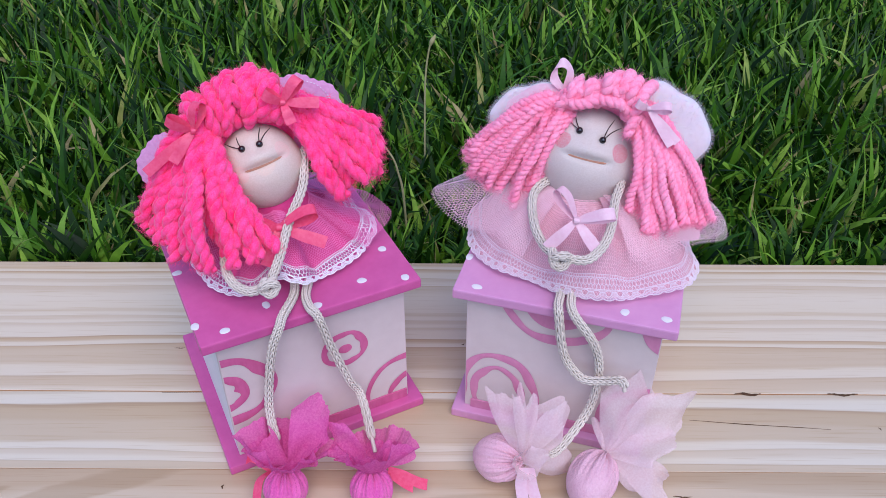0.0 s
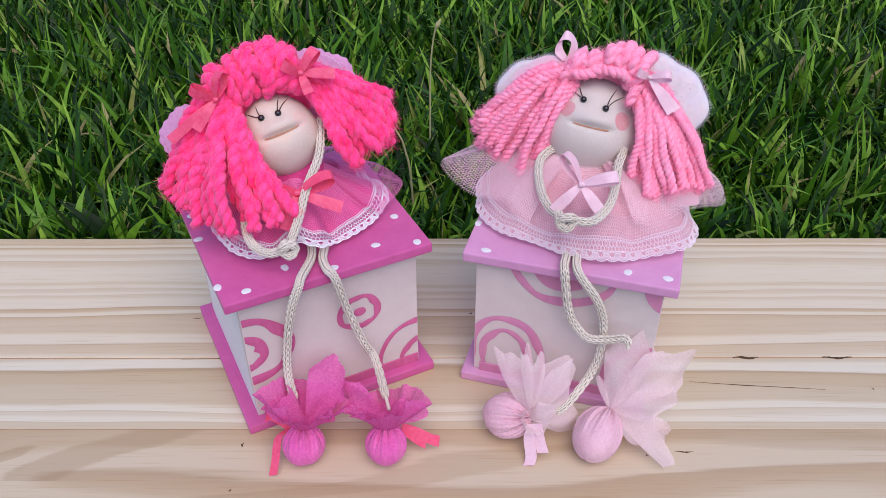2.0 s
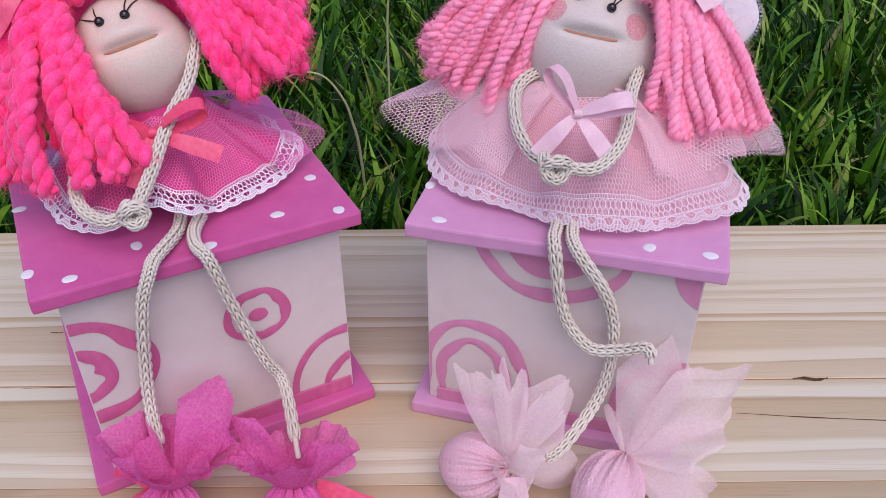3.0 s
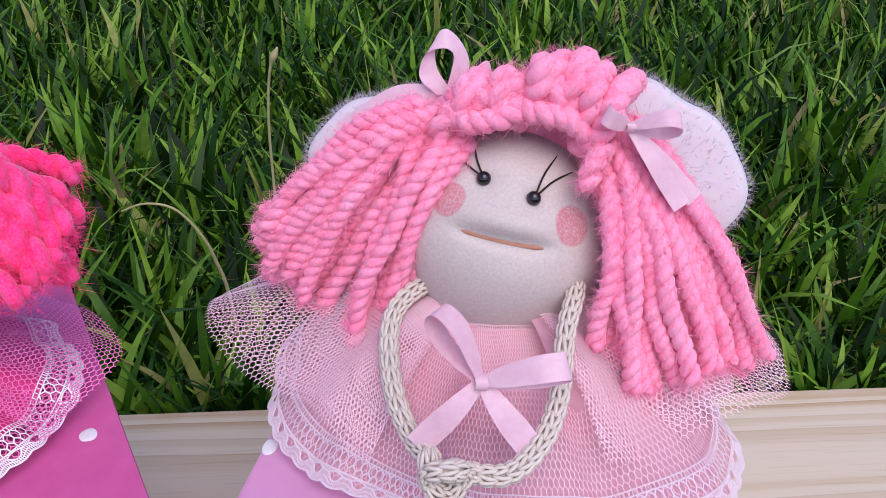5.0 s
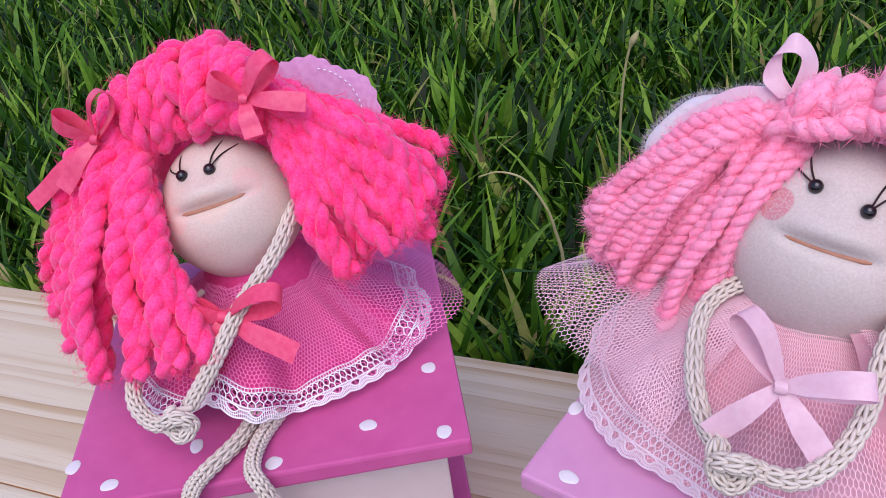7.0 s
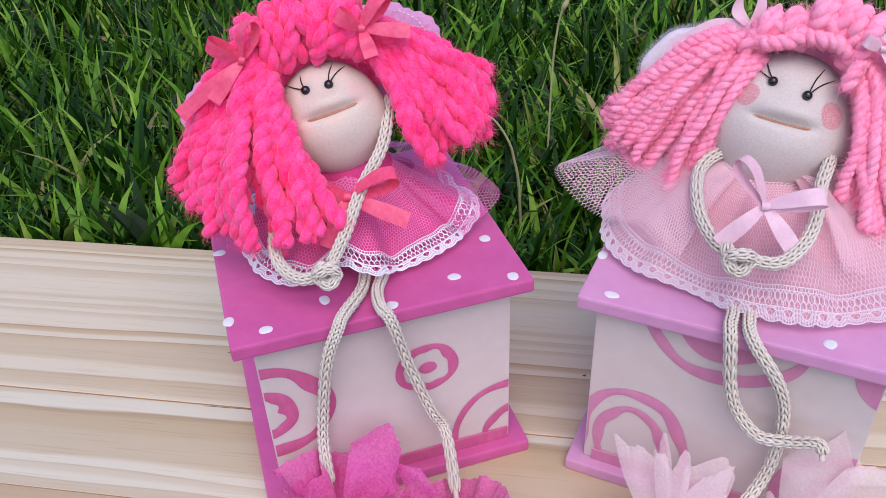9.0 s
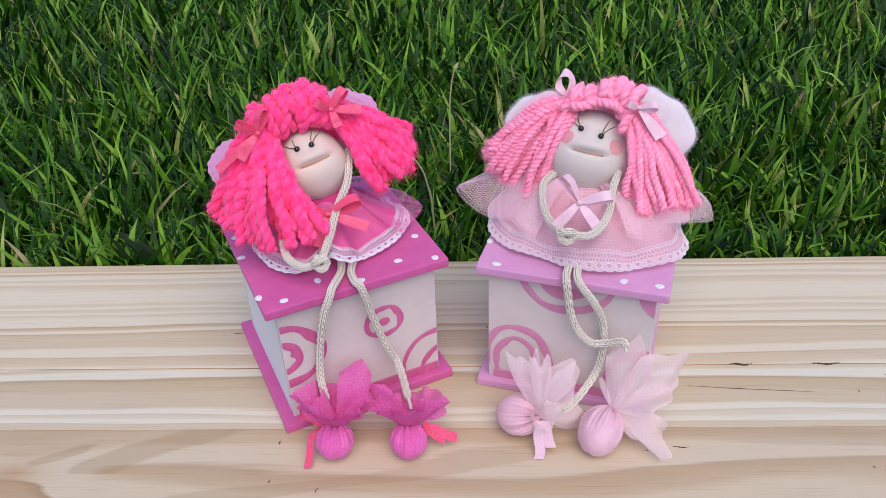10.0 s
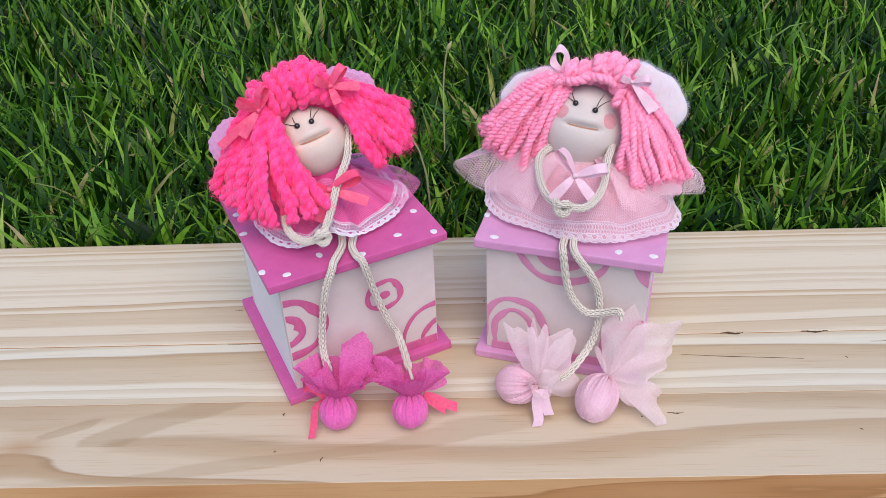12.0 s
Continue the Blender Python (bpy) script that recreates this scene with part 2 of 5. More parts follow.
def spline(pts, count):
    """A smooth line through a few control points."""
    p = np.array(pts, float)
    if len(p) == 2:
        s = np.linspace(0, 1, count)[:, None]
        return p[0] * (1 - s) + p[1] * s
    p = np.vstack([2 * p[0] - p[1], p, 2 * p[-1] - p[-2]])
    out, n = [], len(p) - 3
    for u in np.linspace(0, n - 1e-6, count):
        i = int(u)
        f = u - i
        a, b, c, d = p[i:i + 4]
        out.append(0.5 * (2 * b + (c - a) * f + (2 * a - 5 * b + 4 * c - d) * f * f + (3 * b - a - 3 * c + d) * f ** 3))
    return np.array(out)


def length(pts):
    return float(np.linalg.norm(np.diff(pts, axis=0), axis=1).sum())


def unit(v):
    v = np.asarray(v, float)
    return v / (np.linalg.norm(v, axis=-1, keepdims=True) + 1e-12)


def frames_along(p):
    """Tangent and two cross directions along a line, with no sudden twist."""
    t = unit(np.gradient(p, axis=0))
    n = np.cross(t[0], (0.31, 0.2, 0.93))
    ns = []
    for k in range(len(p)):
        n = n - t[k] * (n @ t[k])
        n = n / (np.linalg.norm(n) + 1e-12)
        ns.append(n)
    ns = np.array(ns)
    return t, ns, np.cross(t, ns)


class Shape:
    """Gathers the faces of one mesh."""

    def __init__(self):
        self.v, self.f, self.m, self.count = [], [], [], 0
        self.slots = []

    def slot(self, mat):
        if mat not in self.slots:
            self.slots.append(mat)
        return self.slots.index(mat)

    def add(self, verts, faces, mat):
        verts = np.asarray(verts, float)
        s = self.slot(mat)
        self.v.append(verts)
        c = self.count
        self.f.extend([tuple(int(i) + c for i in q) for q in faces])
        self.m.extend([s] * len(faces))
        self.count += len(verts)

    def grid(self, g, mat, wrap=False):
        """g: rows x columns x 3."""
        a, b = g.shape[:2]
        i, j = np.meshgrid(np.arange(a - 1), np.arange(b if wrap else b - 1), indexing="ij")
        k = (j + 1) % b
        q = np.stack([i * b + j, i * b + k, (i + 1) * b + k, (i + 1) * b + j], -1).reshape(-1, 4)
        self.add(g.reshape(-1, 3), q.tolist(), mat)

    def tube(self, pts, r, mat, sides=7, cap=True):
        p = np.asarray(pts, float)
        t, n, b = frames_along(p)
        r = np.broadcast_to(np.asarray(r, float), (len(p),)).copy()
        if cap:
            p = np.vstack([p[0] - t[0] * r[0] * 0.3, p, p[-1] + t[-1] * r[-1] * 0.3])
            n, b, r = np.vstack([n[0], n, n[-1]]), np.vstack([b[0], b, b[-1]]), np.concatenate([[r[0] * 0.15], r, [r[-1] * 0.15]])
        a = np.linspace(0, 2 * math.pi, sides, endpoint=False)
        g = p[:, None] + r[:, None, None] * (np.cos(a)[None, :, None] * n[:, None] + np.sin(a)[None, :, None] * b[:, None])
        self.grid(g, mat, True)

    def ball(self, c, radii, mat, rows=12, cols=16, warp=None, turn=None):
        th, ph = np.linspace(0.02, math.pi - 0.02, rows), np.linspace(0, 2 * math.pi, cols, endpoint=False)
        d = np.stack([np.sin(th)[:, None] * np.cos(ph), np.sin(th)[:, None] * np.sin(ph), np.repeat(np.cos(th)[:, None], cols, 1)], -1)
        g = d * np.asarray(radii)
        if warp is not None:
            g = warp(g, d)
        if turn is not None:
            g = g @ np.array(turn).T
        self.grid(g + np.asarray(c), mat, True)

    def ribbon(self, pts, side, width, mat, count=18, rows=4, curl=0.0):
        """A flat strip along a line; side: its width's direction, at one or all control points."""
        p = spline(pts, count)
        s = np.array(side, float)
        s = spline(s, count) if s.ndim == 2 else np.repeat(s[None], count, 0)
        s = unit(s)
        t = unit(np.gradient(p, axis=0))
        nrm = unit(np.cross(t, s))
        w = np.broadcast_to(np.asarray(width, float), (len(p),)) if np.ndim(width) == 0 else np.interp(np.linspace(0, 1, count), np.linspace(0, 1, len(width)), width)
        u = np.linspace(-0.5, 0.5, rows)
        g = p[:, None] + (u[None, :, None] * w[:, None, None]) * s[:, None] + curl * (u[None, :, None] ** 2) * w[:, None, None] * nrm[:, None]
        self.grid(g, mat)
        self.grid(g[:, ::-1] - nrm[:, None] * 0.00025, mat)

    def wires(self, a, b, nrm, w, mat):
        """Flat threads from the points a to the points b."""
        t = unit(b - a)
        s = unit(np.cross(t, nrm)) * w * 0.5
        h = nrm * w * 0.35
        n = len(a)
        v = np.concatenate([a - s, a + s, b + s, b - s, a + h, b + h])
        i = np.arange(n)
        q1 = np.stack([i, i + 4 * n, i + 5 * n, i + 3 * n], 1)
        q2 = np.stack([i + 4 * n, i + n, i + 2 * n, i + 5 * n], 1)
        self.add(v, np.concatenate([q1, q2]).tolist(), mat)

    def fuzz(self, pts, nrm, count, size, mat, rng, w=0.00007):
        """Loose fibres that stand off points of a surface."""
        k = rng.integers(0, len(pts), count)
        a = pts[k]
        d = unit(nrm[k] + rng.normal(0, 0.6, (count, 3)))
        ln = size * rng.uniform(0.4, 1.2, count)[:, None]
        s = unit(np.cross(d, rng.normal(0, 1, (count, 3)))) * w
        bend = rng.normal(0, 0.35, (count, 3)) * ln
        v = np.concatenate([a - s, a + s, a + d * ln * 0.55 + bend * 0.3 + s * 0.7, a + d * ln * 0.55 + bend * 0.3 - s * 0.7, a + d * ln + bend])
        i = np.arange(count)
        f = np.stack([i, i + count, i + 2 * count, i + 3 * count], 1).tolist() + np.stack([i + 3 * count, i + 2 * count, i + 4 * count], 1).tolist()
        self.add(v, f, mat)

    def yarn(self, pts, r, mat, rng, plies=2, pitch=0.011, fuzz=300):
        """A soft strand of twisted yarn along a line, its end frayed, with loose fibres all over."""
        n = max(14, int(length(spline(pts, 30)) / (pitch / 9)))
        p = spline(pts, n)
        t, a, b = frames_along(p)
        s = np.concatenate([[0], np.cumsum(np.linalg.norm(np.diff(p, axis=0), axis=1))])
        own = np.random.default_rng(int(abs(p[-1].sum()) * 1e7))
        for ax in (a, b):
            sway = np.sin(s * own.uniform(140, 250) + own.uniform(0, 6.28)) * r * own.uniform(0.1, 0.35) * np.clip(s / 0.012, 0, 1)
            p = p + sway[:, None] * ax
        t, a, b = frames_along(p)
        ph0, hand = rng.uniform(0, 6.28), pitch * rng.uniform(0.85, 1.25)
        ends = np.clip((s[-1] - s) / 0.008, 0, 1)
        pts_all, nrm_all = [], []
        for k in range(plies):
            ph = ph0 + 2 * math.pi * (s / hand + k / plies) + 0.3 * np.sin(s * 150 + k)
            wob = 1 + 0.06 * np.sin(s * rng.uniform(120, 260) + rng.uniform(0, 6)) + rng.normal(0, 0.02, len(s))
            c = p + (r * 0.42 * (1.6 - 0.6 * ends))[:, None] * (np.cos(ph)[:, None] * a + np.sin(ph)[:, None] * b)
            rad = r * (0.72 if plies == 2 else 0.60) * wob * (0.8 + 0.2 * ends)
            self.tube(c, rad, mat, 8)
            q = rng.uniform(0, 6.28, (6, len(p)))
            nn = np.cos(q)[..., None] * a[None] + np.sin(q)[..., None] * b[None]
            pts_all.append((c[None] + nn * rad[None, :, None] * 0.95).reshape(-1, 3))
            nrm_all.append((nn + rng.uniform(-0.4, 1.2, nn.shape[:2])[..., None] * t[None]).reshape(-1, 3))
        P, N = np.concatenate(pts_all), unit(np.concatenate(nrm_all))
        self.fuzz(P, N, int(fuzz * 3.6), 0.0026, mat, rng, 0.00005)
        k = rng.integers(0, len(p) - 2, int(fuzz * 0.9))
        q = rng.uniform(0, 6.28, len(k))
        nn = np.cos(q)[:, None] * a[k] + np.sin(q)[:, None] * b[k]
        swirl = np.cross(t[k], nn)
        lie = unit(t[k] * rng.choice((-1, 1), len(k))[:, None] + swirl * rng.normal(0.35, 0.25, len(k))[:, None] + nn * rng.uniform(-0.10, 0.05, len(k))[:, None])
        self.fuzz(p[k] + nn * r * 0.96, lie * 4, len(k), 0.0050, mat, rng, 0.00010)
        tip = unit(t[-1] + rng.normal(0, 0.45, (40, 3)))
        self.fuzz(np.repeat(p[-1][None], 40, 0) + rng.normal(0, r * 0.5, (40, 3)) - t[-1] * 0.001, tip, 160, 0.0036, mat, rng, 0.00006)

    def knit(self, pts, r, mat, wales=5, pitch=0.0036):
        """A knitted cord: columns of V-shaped stitches round a core."""
        ln = length(spline(pts, 60))
        rows = int(ln / pitch)
        p = spline(pts, rows * 4 + 8)
        self.tube(p, r * 0.52, mat, 8)
        t, a, b = frames_along(p)
        u = np.linspace(0, 1, 5)
        for w in range(wales):
            a0 = 2 * math.pi * w / wales
            for k in range(rows):
                for side in (-1, 1):
                    idx = k * 4 + u * 5.6
                    ang = a0 + side * (0.52 - 0.46 * u)
                    rad = r * (0.72 + 0.30 * np.sin(u * math.pi))
                    i0 = np.minimum(idx.astype(int), len(p) - 2)
                    f = (idx - i0)[:, None]
                    c = p[i0] * (1 - f) + p[i0 + 1] * f
                    c = c + rad[:, None] * (np.cos(ang)[:, None] * a[i0] + np.sin(ang)[:, None] * b[i0])
                    self.tube(c, r * 0.245 * np.array([0.6, 1, 1.05, 1, 0.6]), mat, 5)

    def net(self, surf, u0, u1, nu, nv, w, mat, v0=0.0, v1=1.0):
        """Hexagonal netting on surf(u, v), which takes and returns arrays."""
        i, j = np.meshgrid(np.arange(nu), np.arange(nv), indexing="ij")
        i, j = i.ravel(), j.ravel()
        cu, cv = (u1 - u0) / nu, (v1 - v0) / nv

        def at(x, y):
            u, v = u0 + (x + 0.5 * (j % 2)) * cu, v0 + y * cv
            return np.clip(u, min(u0, u1), max(u0, u1)), np.clip(v, v0, v1)

        q = [at(i + 0.5, j + 0.0), at(i + 1.0, j + 0.45), at(i + 1.0, j + 1.0), at(i + 0.0, j + 0.45)]
        pt = [surf(*x) for x in q]
        e = 1e-3
        du = surf(q[0][0] + e, q[0][1]) - surf(q[0][0] - e, q[0][1])
        dv = surf(q[0][0], q[0][1] + e) - surf(q[0][0], q[0][1] - e)
        nrm = unit(np.cross(dv, du))
        nrm[nrm[:, 2] < 0] *= -1
        for b in (1, 3):
            self.wires(pt[0], pt[b], nrm, w, mat)
        self.wires(pt[1], pt[2], nrm, w, mat)

    def mesh(self, name, smooth=True):
        me = bpy.data.meshes.new(name)
        me.from_pydata(np.concatenate(self.v).tolist(), [], self.f)
        for s in self.slots:
            me.materials.append(s)
        me.polygons.foreach_set("material_index", self.m)
        me.polygons.foreach_set("use_smooth", [smooth] * len(self.f))
        me.update()
        return me


def part(name, bm, mat, parent, label=""):
    """Links a bmesh as one mesh object under a thing or part."""
    me = bpy.data.meshes.new(name)
    bm.to_mesh(me)
    bm.free()
    me.materials.append(mat)
    ob = new(name, me)
    ob.parent = parent
    return tagged(ob, label)


def slab(x0, x1, y0, y1, z0, z1, bevel=0.0008, seg=2):
    bm = bmesh.new()
    bmesh.ops.create_cube(bm, size=1, matrix=Matrix.Translation(((x0 + x1) / 2, (y0 + y1) / 2, (z0 + z1) / 2)) @ Matrix.Diagonal((x1 - x0, y1 - y0, z1 - z0, 1)))
    if bevel:
        bmesh.ops.bevel(bm, geom=bm.edges[:], offset=bevel, segments=seg, affect="EDGES", profile=0.6)
    return bm


# ---- ground and grass ----
GROUND = -0.024


def ground_z(x, y):
    """The lawn falls away a little behind the boards."""
    s = np.clip((y - 0.50) / 0.06, 0, 1)
    f = np.clip((0.24 - y) / 0.06, 0, 1)
    return GROUND - 0.05 * s * s * (3 - 2 * s) - 0.03 * f


def build_ground():
    s = Shape()
    far = [-400, -80, -15, -4]
    xs = np.array(far + list(np.linspace(-1.6, 1.6, 41)) + [-v for v in far[::-1]])
    ys = np.array([-400, -80, -15, -4] + list(np.linspace(-1.2, 2.4, 91)) + [5, 15, 80, 400])
    X, Y = np.meshgrid(xs, ys)
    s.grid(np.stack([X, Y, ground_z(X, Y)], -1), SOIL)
    tagged(new("ground", s.mesh("ground")), "dark green thatch and soil under the lawn, with gap shade in its colour", "ground", kind="structure")


def build_grass():
    rng = np.random.default_rng(5)
    n = 52000
    y = 0.512 + 1.35 * rng.random(n) ** 1.35
    half = 0.42 + 0.62 * (y - 0.3)
    x = rng.uniform(-1, 1, n) * half - 0.10 * (y - 0.4)
    keep = rng.random(n) < np.clip(0.5 + (y - 0.512) * 7.0, 0.5, 1.0)
    x, y = x[keep], y[keep]
    n = len(x)
    tuft = np.array([noise.noise((a * 16, b * 16, 0)) for a, b in zip(x, y)])
    h = (0.083 + 0.028 * tuft) * rng.uniform(0.5, 1.35, n)
    h = h * np.clip(0.62 + (y - 0.512) * 5.5, 0.62, 1.0)
    az = rng.uniform(0, 2 * math.pi, n) + 0.6 * tuft
    lean = np.abs(rng.normal(0.44, 0.34, n)) + 0.03
    curl = rng.uniform(0.1, 1.6, n)
    wid = rng.uniform(0.0018, 0.0070, n) * (0.8 + 0.35 * (h / 0.06))
    k = 6
    u = np.linspace(0, 1, k)
    ang = lean[:, None] + curl[:, None] * u[None] ** 1.6
    step = h[:, None] / (k - 1)
    horiz = np.concatenate([np.zeros((n, 1)), np.cumsum(np.sin(ang[:, :-1]) * step, 1)], 1)
    vert = np.concatenate([np.zeros((n, 1)), np.cumsum(np.cos(ang[:, :-1]) * step, 1)], 1)
    c, s_ = np.cos(az)[:, None], np.sin(az)[:, None]
    px, py = x[:, None] + horiz * c, y[:, None] + horiz * s_
    py = np.maximum(py, 0.507 + 0.2 * np.maximum(0, 0.005 - vert))
    pz = ground_z(x, y)[:, None] + vert
    w = wid[:, None] * np.array([0.7, 1.0, 1.0, 0.85, 0.5, 0.06])[None] * 0.5
    twist = rng.normal(0, 0.5, n)[:, None] * u[None] + rng.uniform(-0.5, 0.5, n)[:, None]
    sx, sy = -np.sin(az[:, None] + twist), np.cos(az[:, None] + twist)
    L = np.stack([px - sx * w, py - sy * w, pz], -1)
    R = np.stack([px + sx * w, py + sy * w, pz], -1)
    v = np.stack([L, R], 2).reshape(-1, 3)
    base = (np.arange(n) * 2 * k)[:, None] + (np.arange(k - 1) * 2)[None]
    f = np.stack([base, base + 1, base + 3, base + 2], -1).reshape(-1, 4)
    sh = Shape()
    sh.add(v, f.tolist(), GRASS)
    tagged(new("grass", sh.mesh("grass")), "dense uncut green lawn of coarse blades", "grass", kind="stuff")



def build_stems():
    """A dry arching stem and a stalk with a seed head, each rooted in the lawn."""
    straw = mottled("straw", (0.30, 0.30, 0.12), (0.46, 0.42, 0.22), 200, 0.7)
    s = Shape()
    s.tube(spline([(-0.0330, 0.575, -0.07), (-0.0365, 0.5720, 0.0150), (-0.0400, 0.5690, 0.0410), (-0.0440, 0.5670, 0.0570), (-0.0545, 0.5670, 0.0725), (-0.0680, 0.5670, 0.0762), (-0.0800, 0.5670, 0.0722)], 30), np.linspace(0.0011, 0.0005, 30), straw, 6)
    tagged(new("grass_stem", s.mesh("grass_stem")), "dry arching grass stem in the lawn", "grass stem")
    s = Shape()
    p = spline([(-0.0220, 0.66, -0.07), (-0.0210, 0.66, 0.0300), (-0.0200, 0.66, 0.0750), (-0.0165, 0.66, 0.1050), (-0.0110, 0.66, 0.1190)], 30)
    r = np.full(30, 0.0008)
    r[24:] = (0.0014, 0.0020, 0.0022, 0.0019, 0.0012, 0.0005)
    s.tube(p, r, straw, 6)
    tagged(new("seed_stalk", s.mesh("seed_stalk")), "thin grass stalk with a pale seed head", "grass stem")


build_ground()
build_grass()
build_stems()

# ---- boards ----
bench = tagged(new("wooden_platform"), "low platform of pale knotty pine boards on the lawn", "platform")
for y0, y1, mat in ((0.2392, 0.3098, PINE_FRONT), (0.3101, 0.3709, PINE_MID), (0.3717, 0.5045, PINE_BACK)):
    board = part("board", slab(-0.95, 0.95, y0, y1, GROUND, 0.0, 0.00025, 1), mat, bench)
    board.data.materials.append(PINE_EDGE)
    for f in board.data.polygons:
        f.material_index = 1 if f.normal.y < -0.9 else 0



def sliver(x0, y0, x1, y1, w, seed):
    """A dark split or fleck in the wood, thin and ragged."""
    rng = np.random.default_rng(seed)
    bm = bmesh.new()
    n = 12
    d = unit(np.array((x1 - x0, y1 - y0)))
    rows = []
    for k in range(n + 1):
        q = k / n
        ww = w * 0.5 * (math.sin(math.pi * min(max(q, 0.06), 0.94)) * 0.8 + 0.2) * rng.uniform(0.6, 1.3)
        cx, cy = x0 + (x1 - x0) * q - d[1] * w * 0.3 * math.sin(q * 7 + seed), y0 + (y1 - y0) * q + d[0] * w * 0.3 * math.sin(q * 7 + seed)
        rows.append([bm.verts.new((cx - d[1] * e * ww, cy + d[0] * e * ww, 0.00012 + (0.00015 if e == 0 else 0))) for e in (-1, 0, 1)])
    for a, c in zip(rows, rows[1:]):
        for e in range(2):
            bm.faces.new((a[e], c[e], c[e + 1], a[e + 1]))
    return bm


for k, (x0, y0, x1, y1, w) in enumerate(((0.186, 0.3711, 0.203, 0.3711, 0.0022), (0.246, 0.3711, 0.266, 0.3711, 0.0020), (0.152, 0.3490, 0.238, 0.3420, 0.0007), (0.292, 0.3590, 0.318, 0.3600, 0.0005),
                                         (-0.1302, 0.2960, -0.1298, 0.2990, 0.0012), (-0.1000, 0.2560, -0.0988, 0.2600, 0.0009), (-0.1310, 0.2640, -0.1306, 0.2658, 0.0011), (0.130, 0.2925, 0.141, 0.2921, 0.0010),
                                         (0.112, 0.2905, 0.1135, 0.2890, 0.0008), (0.2520, 0.2762, 0.2536, 0.2744, 0.0009), (0.276, 0.2700, 0.280, 0.2702, 0.0008), (0.268, 0.3440, 0.2695, 0.3420, 0.0008), (-0.185, 0.3700, -0.060, 0.3712, 0.0006), (-0.187, 0.4105, -0.180, 0.4108, 0.0007), (0.010, 0.4150, 0.012, 0.4160, 0.0010))):
    part("split" if w > 0.0015 else "mark", sliver(x0, y0, x1, y1, w, k), PINE_DARK, bench)


# ---- boxes ----
def ring_mesh(cx, cz, ax, az, thick, y, clip, seed, sweep=(0, 360), fill=False):
    """A hand-painted ring on the box front, cut off at the panel's edges (x0, x1, z0, z1)."""
    rng = np.random.default_rng(seed)
    bm = bmesh.new()
    n = 72
    cols = []
    ph = rng.uniform(0, 6, 4)
    for k in range(n + 1):
        a = radians(sweep[0] + (sweep[1] - sweep[0]) * k / n)
        wob = 1 + 0.025 * math.sin(2 * a + ph[0]) + 0.015 * math.sin(5 * a + ph[1])
        th = thick * (1 + 0.22 * math.sin(3 * a + ph[2]) + 0.12 * math.sin(7 * a + ph[3]))
        inner = 0.0 if fill else 1.0
        o = (cx + ax * wob * math.cos(a), cz + az * wob * math.sin(a))
        i = (cx + inner * (ax * wob - th) * math.cos(a), cz + inner * (az * wob - th) * math.sin(a))
        cols.append([bm.verts.new((i[0] + (o[0] - i[0]) * q, y - 0.0004 * math.sin(math.pi * min(max(q, 0.12), 0.88)), i[1] + (o[1] - i[1]) * q)) for q in (0, 0.33, 0.67, 1)])
    for a, b in zip(cols, cols[1:]):
        for q in range(3):
            try:
                bm.faces.new((a[q], a[q + 1], b[q + 1], b[q]))
            except ValueError:
                pass
    bmesh.ops.remove_doubles(bm, verts=bm.verts[:], dist=1e-6)
    for co, no in (((clip[0], 0, 0), (-1, 0, 0)), ((clip[1], 0, 0), (1, 0, 0)), ((0, 0, clip[2]), (0, 0, -1)), ((0, 0, clip[3]), (0, 0, 1))):
        bmesh.ops.bisect_plane(bm, geom=bm.verts[:] + bm.edges[:] + bm.faces[:], plane_co=co, plane_no=no, clear_outer=True)
    for f in bm.faces:
        f.smooth = True
    return bm


def dot_mesh(x, y, z, r, seed):
    rng = np.random.default_rng(seed)
    bm = bmesh.new()
    ph, st = rng.uniform(0, 6.28, 2), rng.uniform(0.85, 1.2)
    rings = []
    for q, dz in ((1.0, 0.0001), (0.85, 0.0003), (0.4, 0.00035)):
        rings.append([bm.verts.new((x + r * st * q * (1 + 0.08 * math.sin(2 * a + ph[0])) * math.cos(a), y + r / st * q * (1 + 0.06 * math.sin(3 * a + ph[1])) * math.sin(a), z + dz)) for a in np.linspace(0, 2 * math.pi, 20, endpoint=False)])
    for a, b in zip(rings, rings[1:]):
        for k in range(20):
            bm.faces.new((a[k], a[(k + 1) % 20], b[(k + 1) % 20], b[k]))
    bm.faces.new(rings[-1])
    for f in bm.faces:
        f.smooth = True
    return bm


